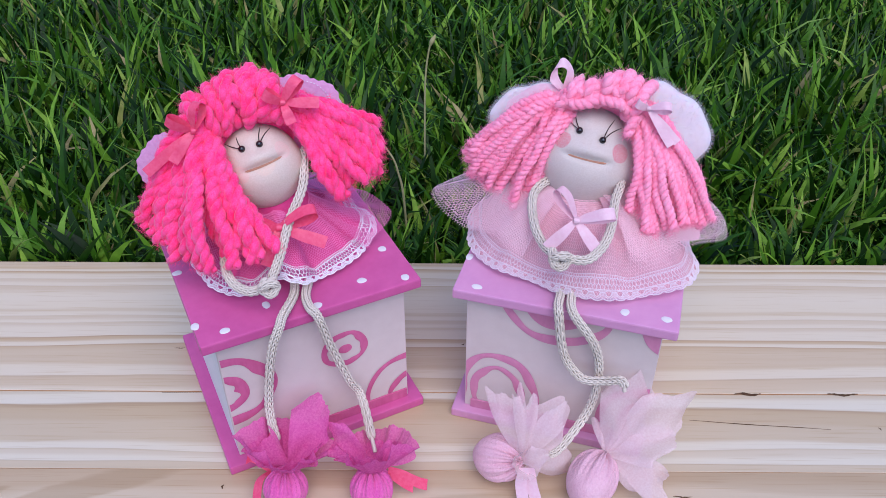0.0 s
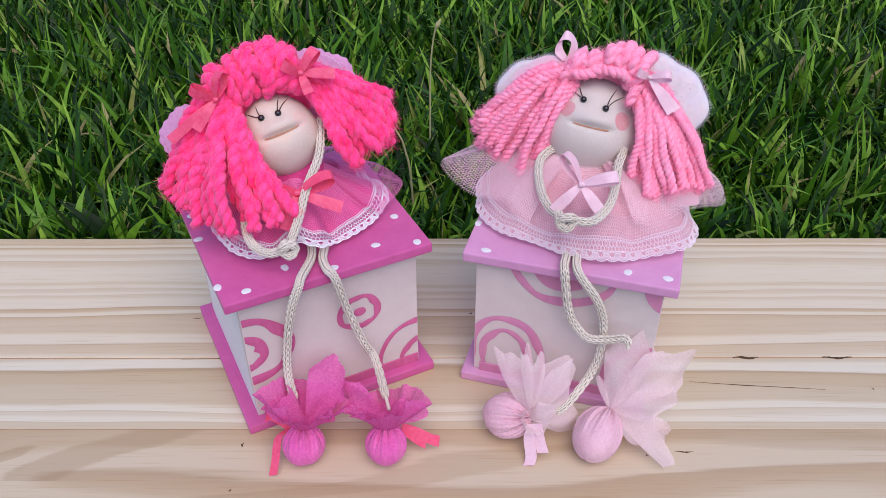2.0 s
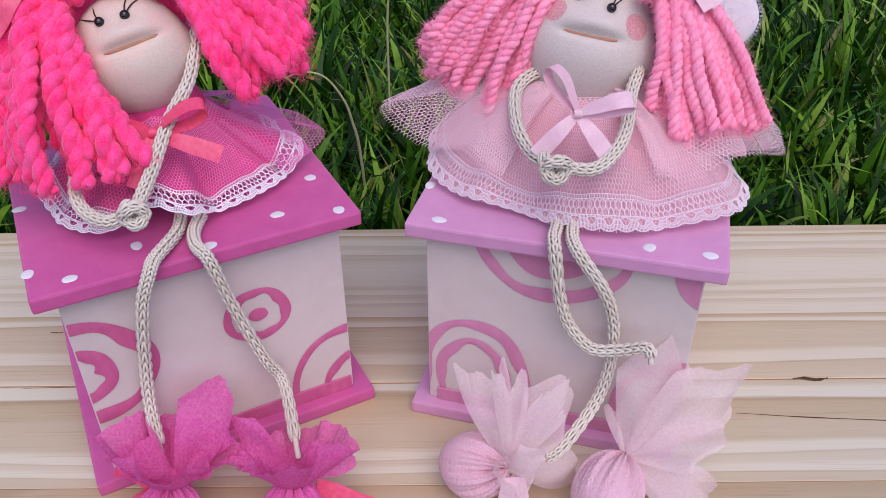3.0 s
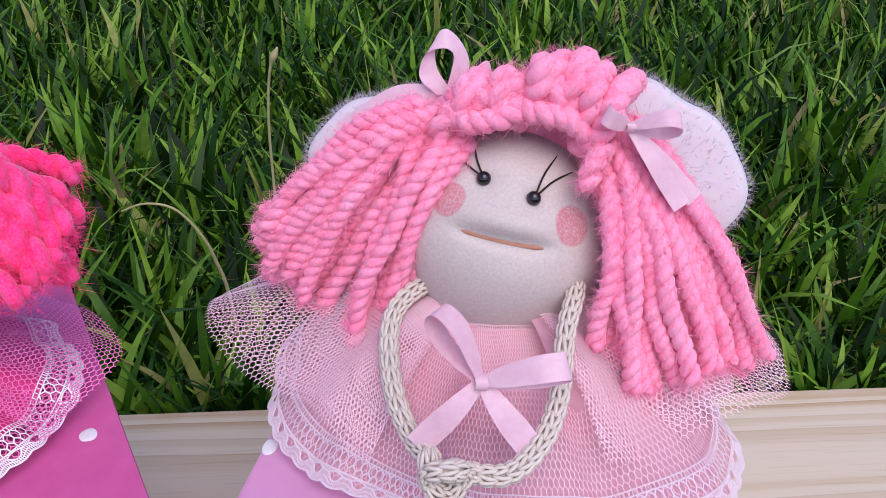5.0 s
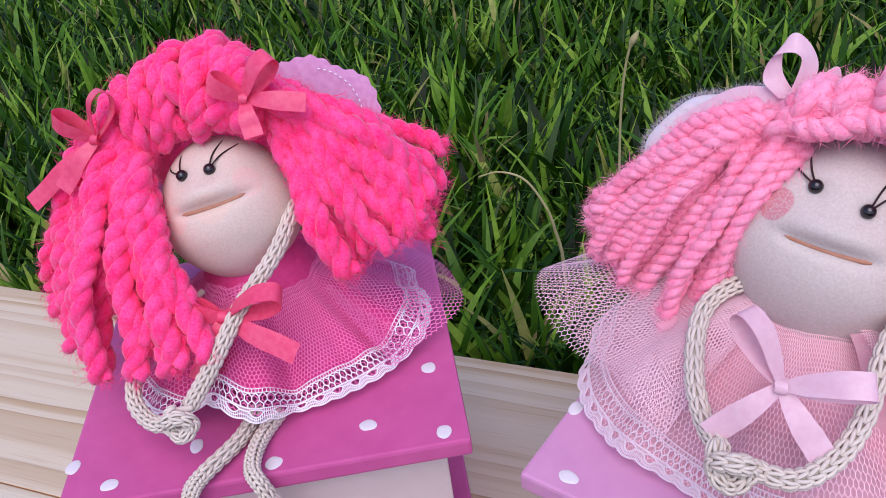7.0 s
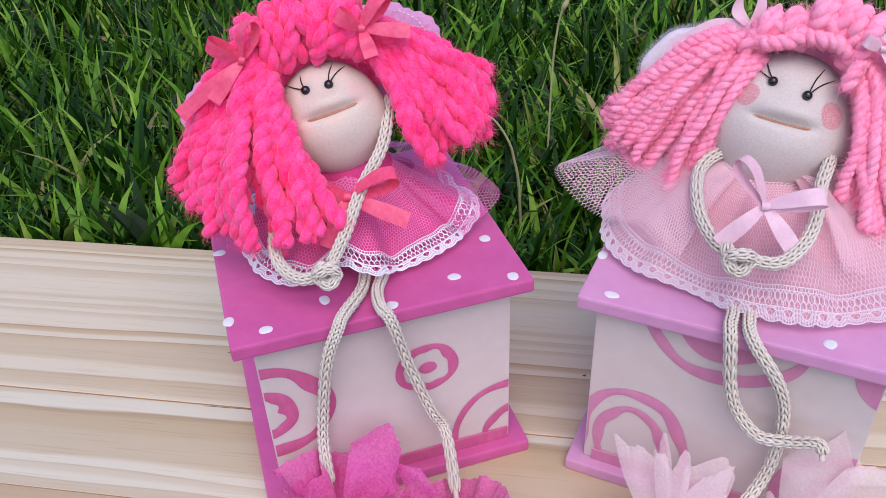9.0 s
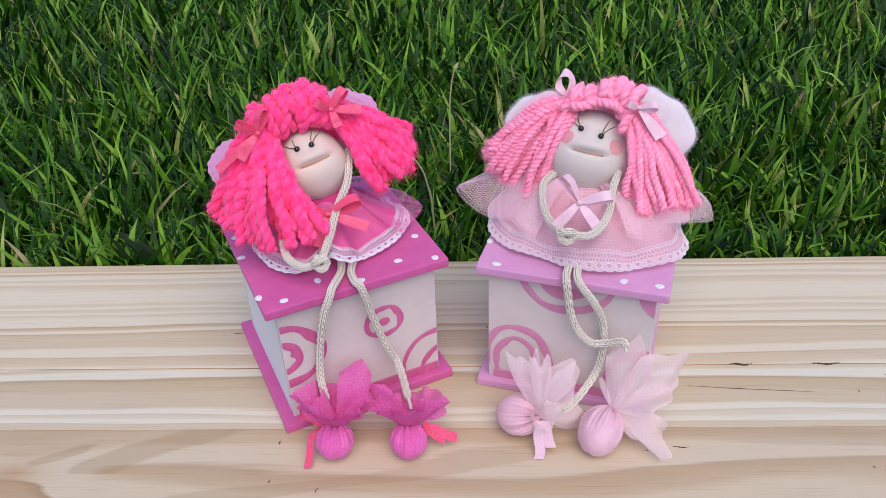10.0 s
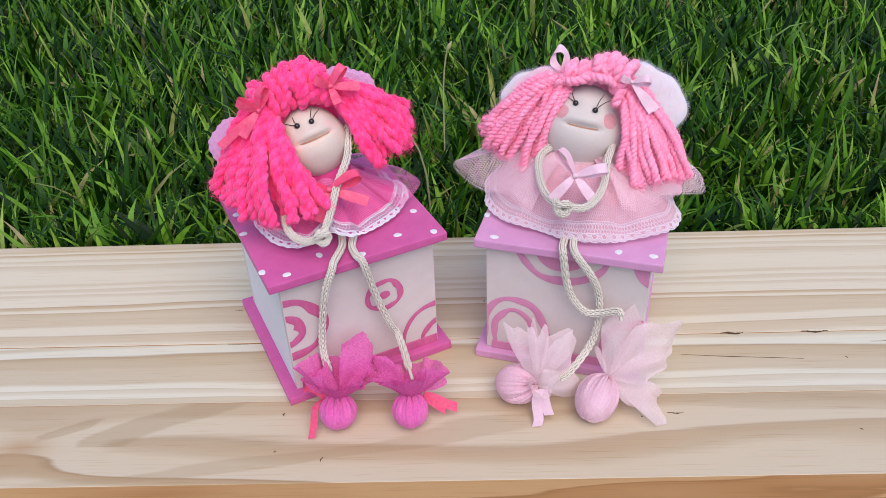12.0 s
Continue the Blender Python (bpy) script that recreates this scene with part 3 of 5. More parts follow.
def build_box(label, m, half, base_right, lid_mat, ring_mat, paint, rings, dots, lid_label, seed):
    """A keepsake box: base plate, four panels, lid plate, painted rings and dots."""
    box = tagged(new("wooden_box"), label, "box", "painted boxes")
    box.matrix_world = m
    bw, bd, top = 0.0545, 0.0555, 0.0982
    part("base_plate", slab(-half, base_right, -half, half, 0.0, 0.0065, 0.0011), lid_mat, box)
    part("front_panel", slab(-bw, bw, -bd, -bd + 0.005, 0.0065, top, 0.0006), paint, box)
    part("back_panel", slab(-bw, bw, bd - 0.005, bd, 0.0065, top, 0.0006), paint, box)
    part("side_panel", slab(-bw, -bw + 0.005, -bd + 0.0054, bd - 0.0054, 0.0065, top, 0.0006), WHITE if seed == 1 else lid_mat, box)
    part("side_panel", slab(bw - 0.005, bw, -bd + 0.0054, bd - 0.0054, 0.0065, top, 0.0006), lid_mat if seed == 1 else paint, box)
    part("lid_plate", slab(-half, half, -half, half, top, 0.1047, 0.0011), lid_mat, box, lid_label)
    part("foot_strip", slab(-bw + 0.004, bw - 0.001, -bd - 0.0012, -bd - 0.0002, 0.0066, 0.0135, 0.0003), ring_mat, box)
    clip = (-bw + 0.0006, bw - 0.0006, 0.0138, top - 0.0004)
    for k, (cx, cz, ax, az, th, fill) in enumerate(rings):
        part("painted_ring", ring_mesh(cx, cz, ax, az, th, -bd - 0.0002, clip, seed * 20 + k, fill=fill), ring_mat, box)
    for k, (x, y) in enumerate(dots):
        part("painted_dot", dot_mesh(x, y, 0.1047, 0.0026, seed * 40 + k), WHITE, box, "white paint dot")
    return box


def local(points, centre, turn):
    c, s = math.cos(radians(turn)), math.sin(radians(turn))
    return [((x - centre[0]) * c + (y - centre[1]) * s, -(x - centre[0]) * s + (y - centre[1]) * c) for x, y in points]


CA, TA, CB, TB = (-0.0985, 0.389), 26.7, (0.0788, 0.3944), -16.1
build_box("magenta and cream painted wooden box with white dots and rose rings", pose(CA[0], CA[1], 0, 0, 0, TA), 0.0624, 0.0624, MAGENTA, ROSE, CREAM,
          [(0.0158, 0.0640, 0.0140, 0.0137, 0.0042, False), (0.0162, 0.0640, 0.0042, 0.0032, 0.0025, True),
           (-0.0560, 0.0595, 0.0300, 0.0265, 0.0062, False), (-0.0570, 0.0590, 0.0160, 0.0140, 0.0062, False),
           (0.0570, 0.0110, 0.0315, 0.0350, 0.0040, False), (0.0570, 0.0110, 0.0160, 0.0185, 0.0040, False)],
          local([(-0.1534, 0.365), (-0.1326, 0.321), (-0.1162, 0.3181), (-0.0982, 0.3385), (-0.0703, 0.3383), (-0.0481, 0.3593), (-0.0239, 0.3624), (-0.0386, 0.3882), (-0.0533, 0.4228), (-0.163, 0.389)], CA, TA), "magenta painted lid with white dots", 1)
build_box("lilac and cream painted wooden box with white dots and orchid rings", pose(CB[0], CB[1], 0, 0, 0, TB), 0.0616, 0.0557, LILAC, ORCHID, CREAM,
          [(-0.003, 0.102, 0.0325, 0.0285, 0.0056, False), (-0.003, 0.102, 0.0190, 0.0175, 0.005, True),
           (-0.034, 0.023, 0.0265, 0.0330, 0.0052, False), (-0.034, 0.023, 0.0175, 0.0225, 0.0045, False),
           (0.0575, 0.0235, 0.0315, 0.0310, 0.0055, False), (0.0575, 0.0235, 0.0190, 0.0190, 0.0050, False),
           (0.066, 0.103, 0.0245, 0.0245, 0.012, False)],
          local([(0.0128, 0.3811), (0.0164, 0.3544), (0.0952, 0.334), (0.1165, 0.3284)], CB, TB), "lilac painted lid with white dots", 2)


# ---- dolls ----
def face_basis(toward, roll):
    """Right, up and outward directions of a face that looks along toward."""
    w = unit(np.array(toward))
    r = unit(np.cross((0, 0, 1), w))
    u = np.cross(w, r)
    c, s = math.cos(radians(roll)), math.sin(radians(roll))
    return np.stack([c * r + s * u, c * u - s * r, w], 1)


def head_warp(mouth_y, mouth_tilt, mouth_w, mouth_x, eyes):
    """Wadding pulled in along the mouth and at the eyes; cheeks and chin swell."""

    def f(g, d):
        x, y, z = g[..., 0].copy(), g[..., 1].copy(), g[..., 2].copy()
        front = np.clip(d[..., 2], 0, 1)
        line = mouth_y + mouth_tilt * x + 6.0 * (x - mouth_x) ** 2
        across = np.exp(-((x - mouth_x) / mouth_w) ** 4)
        dent = np.exp(-((y - line) / 0.0016) ** 2) * 0.0028 * across
        lip = np.exp(-((y - line - 0.0048) / 0.0040) ** 2) * 0.0030 * np.exp(-((x - mouth_x) / mouth_w) ** 2)
        chin = np.exp(-((y - line + 0.0085) / 0.0060) ** 2) * 0.0012 * np.exp(-(x / 0.013) ** 2)
        push = (-dent + lip + chin) * front
        for ex, ey in eyes:
            push = push - 0.0016 * np.exp(-((x - ex) ** 2 + (y - ey) ** 2) / 0.0035 ** 2) * front
        g[..., 2] = z + push
        g[..., 0] = x * (1 + 0.07 * np.exp(-((y + 0.007) / 0.012) ** 2) - 0.04 * np.clip(y / 0.027, 0, 1))
        return g

    return f


def on_head(basis, centre, radii, x, y, lift=0.0):
    """The place on the face above (x, y) of its own frame."""
    q = max(0.05, 1 - (x / radii[0]) ** 2 - (y / radii[1]) ** 2)
    return np.asarray(centre) + basis @ np.array((x, y, radii[2] * math.sqrt(q) + lift))


def add_head(s, centre, basis, radii, skin, eyes, lashes, mouth):
    warp = head_warp(*mouth, eyes)
    # the poles lie sideways so that the face is evenly divided
    th, ph = np.linspace(0.02, math.pi - 0.02, 90), np.linspace(0, 2 * math.pi, 150, endpoint=False)
    d = np.stack([np.cos(th)[:, None] * np.ones(150), np.sin(th)[:, None] * np.sin(ph), np.sin(th)[:, None] * np.cos(ph)], -1)
    g = warp(d * np.array(radii), d)
    s.grid(np.asarray(centre) + g @ basis.T, skin, True)
    for (ex, ey), lash in zip(eyes, lashes):
        p = on_head(basis, centre, radii, ex, ey, -0.0004)
        s.ball(p, (0.0019, 0.0019, 0.0019), BLACK, 12, 16)
        for lx, ly in lash:
            a, b = np.array((ex, ey)), np.array((lx, ly))
            mid = (a + b) / 2 + np.array((-(b - a)[1], (b - a)[0])) * 0.06
            pts = [on_head(basis, centre, radii, *q, 0.0003) for q in (a, mid, b)]
            s.tube(spline(pts, 8), [0.00028] * 6 + [0.0002, 0.00012], THREAD, 5)
    xs = mouth[3] + np.linspace(-mouth[2] * 0.92, mouth[2] * 0.92, 14)
    pts = [on_head(basis, centre, radii, x, mouth[0] + mouth[1] * x + 6.0 * (x - mouth[3]) ** 2, 0.0001 - 0.0021 * math.exp(-((x - mouth[3]) / mouth[2]) ** 4)) for x in xs]
    s.tube(np.array(pts), [0.0003] + [0.0008] * 12 + [0.0003], LIP, 6)


def skirt(centre, neck_z, hem_z, neck_r, hem_r, waves, bulge=0.0, lift=0.0, shift=(0, 0)):
    """The surface of a gathered cape: u is the angle, v runs from the neck to the hem."""

    def f(u, v):
        u, v = np.asarray(u, float), np.asarray(v, float)
        hr = hem_r(u)
        r = neck_r + (hr - neck_r) * v
        z = neck_z + (hem_z(u) - neck_z) * (v ** 0.8) + bulge * np.sin(np.pi * np.clip(v, 0, 1))
        fold = sum(a * np.sin(k * u + p) for k, a, p in waves) * v ** 0.7
        z = z + fold * (0.18 + 2.4 * v * (1 - v)) + lift
        r = r + fold * 0.25 * v
        return np.stack([centre[0] + shift[0] * v + r * np.cos(u), centre[1] + shift[1] * v + r * np.sin(u), z], -1)

    return f


def sheet(s, surf, u0, u1, nu, nv, mat, v0=0.0, v1=1.0):
    U, V = np.meshgrid(np.linspace(u0, u1, nu), np.linspace(v0, v1, nv), indexing="ij")
    s.grid(surf(U, V), mat)


def lace(s, surf, u0, u1, cells, mat, v0=0.80, v1=1.0, k=1.0):
    """A lace border on surf: a laddered top edge, two rows of wide meshes, and a dense scalloped foot with one eyelet a scallop."""
    lifted = lambda u, v: surf(u, v) + np.array((0, -0.0004, 0.0009))
    at = lambda q: v0 + (v1 - v0) * q
    n = cells * 12
    u = np.linspace(u0, u1, n + 1)
    line = lambda q: lifted(u, at(np.broadcast_to(q, u.shape)))
    up = np.repeat(np.array([[0, -0.35, 0.94]]), n + 1, 0)

    def run(p, w):
        s.wires(p[:-1], p[1:], up[1:], w * k, mat)

    top, band, foot = line(0.0), line(0.13), line(0.60)
    run(top, 0.0005), run(band, 0.0006), run(foot, 0.0007)
    s.wires(top[::2], band[::2], up[::2], 0.00035 * k, mat)
    s.net(lifted, u0, u1, cells * 3, 2, 0.00055 * k, mat, at(0.13), at(0.60))
    ph = np.arange(n + 1) / 12.0
    sc = np.abs(np.sin(np.pi * ph))
    eye = np.clip(1 - ((ph % 1) - 0.5) ** 2 / 0.07, 0, 1) ** 0.5
    lo, hi, rim = line(0.70 - 0.06 * eye), line(0.70 + 0.16 * eye), line(0.93 + 0.08 * sc)
    run(lo, 0.0006), run(hi, 0.0007), run(rim, 0.0009), run((hi + rim) / 2, 0.0005)
    s.wires(foot, lo, up, 0.00040 * k, mat)
    s.wires(hi, rim, up, 0.00042 * k, mat)


def bow(s, c, mat, right, up, loops, tails, width, out):
    """A tied ribbon: two loops, two tails and a knot. Loops and tails end at (x, y) of the bow's own frame; a loop is turned by so many degrees until its hole shows."""
    c, right, up, out = (np.asarray(q, float) for q in (c, right, up, out))
    out = unit(np.cross(right, up))
    for lx, ly, puff, turn in loops:
        d = right * lx + up * ly
        perp = unit(np.cross(out, d))
        nv = perp * math.sin(radians(turn)) + out * math.cos(radians(turn))
        w = unit(np.cross(unit(d), nv))
        lift = out * puff * math.cos(radians(turn))
        pts = [c + lift * 0.2 + d * a + nv * puff * b + lift * a for a, b in ((0, 0), (0.30, 0.55), (0.68, 1.0), (0.95, 0.62), (1.0, 0.0), (0.92, -0.6), (0.65, -0.85), (0.30, -0.45), (0, 0))]
        s.ribbon(pts, w, [width * 0.35, width * 0.8, width, width, width, width, width, width * 0.8, width * 0.35], mat, 44)
    for tx, ty, tz in tails:
        d = right * tx + up * ty
        w = unit(np.cross(unit(d), out * 0.95 + right * 0.2))
        s.ribbon([c, c + d * 0.4 + out * (tz * 0.4 + 0.0018), c + d * 0.75 + out * (tz * 0.8 + 0.0004), c + d + out * tz], w, [width * 0.4, width * 0.8, width, width, width], mat, 20, curl=0.12)
    h = width * 0.34
    s.ribbon([c + up * h - out * 0.0006, c + up * h * 0.75 + out * 0.0019, c + right * 0.0003 + out * 0.0028, c - up * h * 0.75 + out * 0.0019, c - up * h - out * 0.0006], right, width * 0.45, mat, 14, curl=-0.25)


def petal(s, base, tip, width, mat, rng, normal=(0, -0.8, 0.6), jag=0.0, bow_out=0.004, taper=0.14):
    """A loose, crumpled leaf of thin fabric from a tied neck to a ragged, pinked edge."""
    base, tip = np.array(base, float), np.array(tip, float)
    ax = tip - base
    sd = unit(np.cross(ax, normal))
    nm = unit(np.cross(sd, ax))
    n, m = 30, 73
    u, v = np.linspace(0, 1, n), np.linspace(-0.5, 0.5, m)
    U, V = np.meshgrid(u, v, indexing="ij")
    w = width * (taper + (1 - taper) * np.sin(np.minimum(U * 1.15, 1) * math.pi / 2) ** 1.2)
    ph = rng.uniform(0, 6, 6)
    teeth = np.abs(((v * 9) % 1) * 2 - 1) - 0.5
    edge = 1 + (jag * 0.16 * teeth + 0.16 * np.sin(v * 5 + ph[2]) - 0.5 * np.abs(v) ** 2.0 + 0.05 * np.sin(v * 13 + ph[5]))[None] * U ** 3
    skew = 0.22 * np.sin(ph[3]) * U ** 2 * width
    fold = 0.13 * width * np.sin(V * 5.0 + ph[0] + 1.4 * U) * U ** 0.7
    for _ in range(5):
        ka, kb, pc = rng.uniform(2, 9), rng.uniform(-9, 9), rng.uniform(0, 6.28)
        fold = fold + 0.030 * width * np.sin(ka * U + kb * V + pc) * (0.15 + U)
    out = bow_out * np.sin(U * math.pi * 0.8) + fold
    g = base + ax * (U * edge)[..., None] + sd * (V * w + skew)[..., None] + nm * out[..., None]
    g[..., 2] = np.maximum(g[..., 2], 0.0012)
    s.grid(g, mat)
    return g


def frill(s, c, axis, r0, r1, h, mat, rng, petals=5, jag=0.12, tilt=0.0):
    """A gathered cuff that opens like a flower."""
    w = unit(np.array(axis))
    a = unit(np.cross(w, (0.2, 1, 0.1)))
    b = np.cross(w, a)
    n, m = 192, 14
    U, V = np.meshgrid(np.linspace(0, 2 * math.pi, n, endpoint=False), np.linspace(0, 1, m), indexing="ij")
    ph = rng.uniform(0, 6, 4)
    wave = 0.24 * np.sin(petals * U + ph[0]) + 0.20 * np.sin((petals + 3) * U + ph[1]) + 0.09 * np.sin(13 * U + ph[2])
    zig = 0.6 * jag * (np.abs(((U / 6.2832 * 32) % 1) * 2 - 1) - 0.5)
    r = r0 + (r1 - r0) * V ** 0.7 * (1 + 0.60 * wave * V)
    hh = h * V * (1 - 0.35 * V * (wave + 0.2)) * (1 + (zig + 0.28 * np.cos(U + tilt)) * V)
    g = np.asarray(c) + (r * np.cos(U))[..., None] * a + (r * np.sin(U))[..., None] * b + hh[..., None] * w
    g[..., 2] = np.maximum(g[..., 2], 0.0012)
    s.grid(g.transpose(1, 0, 2), mat, True)


def stuffed_foot(s, c, radii, mat, rng, tie, gathers=0.15):
    """A cloth-covered ball with folds that gather at the tie."""
    t = unit(np.array(tie))
    a = unit(np.cross(t, (0.3, 0.9, 0.2)))
    basis = np.stack([a, np.cross(t, a), t], 1)
    ph = rng.uniform(0, 6, 3)

    def warp(g, d):
        az = np.arctan2(d[..., 1], d[..., 0])
        k = np.clip((d[..., 2] + 0.7) / 1.7, 0, 1) ** 1.4
        f = 1 + gathers * k * (0.7 * np.sin(9 * az + ph[0]) - 0.9 * np.abs(np.sin(13 * az + ph[1])) ** 6) + 0.02 * np.sin(3 * az + ph[2])
        return g * f[..., None]

    s.ball(c, radii, mat, 34, 130, warp, basis)


def wing(s, c, right, up, rx, ry, thick, mat, rng, zig=0, fuzz=0, lobes=0.075, angle=0.0):
    """A padded felt wing, pinked or fleecy at its edge."""
    c, right, up = np.asarray(c, float), unit(np.array(right)), unit(np.array(up))
    out = np.cross(right, up)
    n, m = 120, 12
    U, V = np.meshgrid(np.linspace(0, 2 * math.pi, n, endpoint=False), np.linspace(0, 1, m), indexing="ij")
    edge = 1 + lobes * np.sin(3 * U + angle) + 0.03 * np.sin(7 * U + 1) + (0.05 * (np.abs(((U / 6.2832 * zig) % 1) * 2 - 1) - 0.5) if zig else 0)
    x, y = rx * edge * V * np.cos(U), ry * edge * V * np.sin(U)
    for sg in (1, -1):
        z = sg * thick * (np.sqrt(np.clip(1 - V ** 4, 0, 1)) * 0.5 + 0.10 * np.sin(V * 5 + 4 * U) * V * (1 - V) + 0.06 * np.sin(3 * U) * V * (1 - V))
        g = c + x[..., None] * right + y[..., None] * up + z[..., None] * out
        gg = g.transpose(1, 0, 2)
        s.grid(gg if sg > 0 else gg[:, ::-1], mat, True)
        if fuzz and sg > 0:
            pts = np.repeat(g[:, 1:].reshape(-1, 3), 4, 0)
            pts = pts + rng.normal(0, 0.0012, pts.shape) @ (np.eye(3) - np.outer(out, out))
            nrm = unit(unit(pts - c) * 0.7 + out * 0.5)
            s.fuzz(pts, nrm, fuzz // 3, 0.0018, mat, rng, 0.00006)
            rim = g[:, -1]
            s.fuzz(rim, unit(rim - c), fuzz, 0.0022, mat, rng, 0.000045)


def hair_fan(s, root, ends, count, r, mat, rng, sag, plies, pitch, layers=2, spread=0.004, fuzz=420, out=(0, -0.7, 0.5), root_line=(0, 0, 0), bulge=(0, 0, 0)):
    """Strands from a tied root to ends along a line."""
    root, out = np.asarray(root, float), np.asarray(out, float)
    e = spline(ends, count)
    for q in range(layers):
        for k in range(count):
            end = e[k] + rng.normal(0, spread * 0.55, 3) - out * 0.0055 * q
            st = root + rng.normal(0, 0.0020, 3) - out * 0.003 * q + np.asarray(root_line) * (k / max(1, count - 1) - 0.5)
            d = end - st
            side = np.array((0, 0, 1.0)) * sag * (0.6 + 0.5 * rng.random())
            swell = np.asarray(bulge, float) * (k / max(1, count - 1)) ** 1.5
            mid1 = st + d * 0.30 + side * 0.9 + out * 0.004 + swell * 0.9
            mid2 = st + d * 0.68 + side * 0.7 + out * 0.004 + swell + rng.normal(0, 0.0012, 3)
            s.yarn([st, mid1, mid2, end], r * rng.uniform(0.9, 1.1), mat, rng, plies, pitch, fuzz)


def view_basis(w):
    w = unit(np.array(w, float))
    r = unit(np.cross((0, 0, 1), w))
    return np.stack([r, np.cross(w, r), w], 1)


def hair_crown(s, centre, vb, brow, crest, count, r, mat, rng, plies, pitch, puff=0.016):
    """Thick strands laid from the brow over the crest to the back of the head."""
    b, t = spline([(*q, 0) for q in brow], count)[:, :2], spline([(*q, 0) for q in crest], count)[:, :2]
    at = lambda x, y, z: np.asarray(centre) + vb @ np.array((x, y, z))
    for k in range(count):
        j = rng.normal(0, 0.0009, (5, 3))
        m = b[k] * 0.5 + t[k] * 0.5
        lean = rng.normal(0, 0.0018)
        pts = [at(b[k][0] - lean, b[k][1] - 0.002, puff * 0.55), at(b[k][0] * 0.8 + m[0] * 0.2, b[k][1] * 0.75 + m[1] * 0.25, puff * 0.95), at(m[0], m[1] + 0.002, puff), at(t[k][0] + lean, t[k][1] - 0.0035, puff * 0.25), at(t[k][0] * 0.95, t[k][1] - 0.010, -0.014)]
        s.yarn([q + e for q, e in zip(pts, j)], r * rng.uniform(0.92, 1.1), mat, rng, plies, pitch, 260)


def finish(s, name, label):
    ob = new(name, s.mesh(name))
    tagged(ob, label, "doll", "rag dolls")
    return ob


# ---- the hot pink doll ----
HOT = wool("hot_pink_wool", (1.0, 0.020, 0.160), (1.0, 0.115, 0.355))
HOT_NET = mottled("magenta_net", (0.84, 0.17, 0.44), (0.90, 0.25, 0.53), 500, 0.7)
HOT_CLOTH = mottled("magenta_cloth", (0.66, 0.050, 0.22), (0.76, 0.09, 0.29), 500, 0.85, 0.15, 0.5, 0.0004)
HOT_SHEER = sheer("magenta_fabric", (0.74, 0.11, 0.40), (0.85, 0.20, 0.50), 0.14, 900)
HOT_FOOT = mottled("magenta_crepe", (0.62, 0.08, 0.32), (0.80, 0.17, 0.44), 1100, 0.85, 0.15, 0.9, 0.0008, 0.2, (1, 1, 0.3))
HOT_SATIN = sheer("coral_satin", (0.92, 0.10, 0.24), (0.96, 0.16, 0.30), 0.02, 500, 0.34, 0.06)
PINK_FELT = sheer("lilac_felt", (0.76, 0.38, 0.63), (0.85, 0.48, 0.72), 0.06, 500)
PALE = mottled("white_stitching", (0.80, 0.72, 0.80), (0.88, 0.82, 0.88), 700, 0.8)


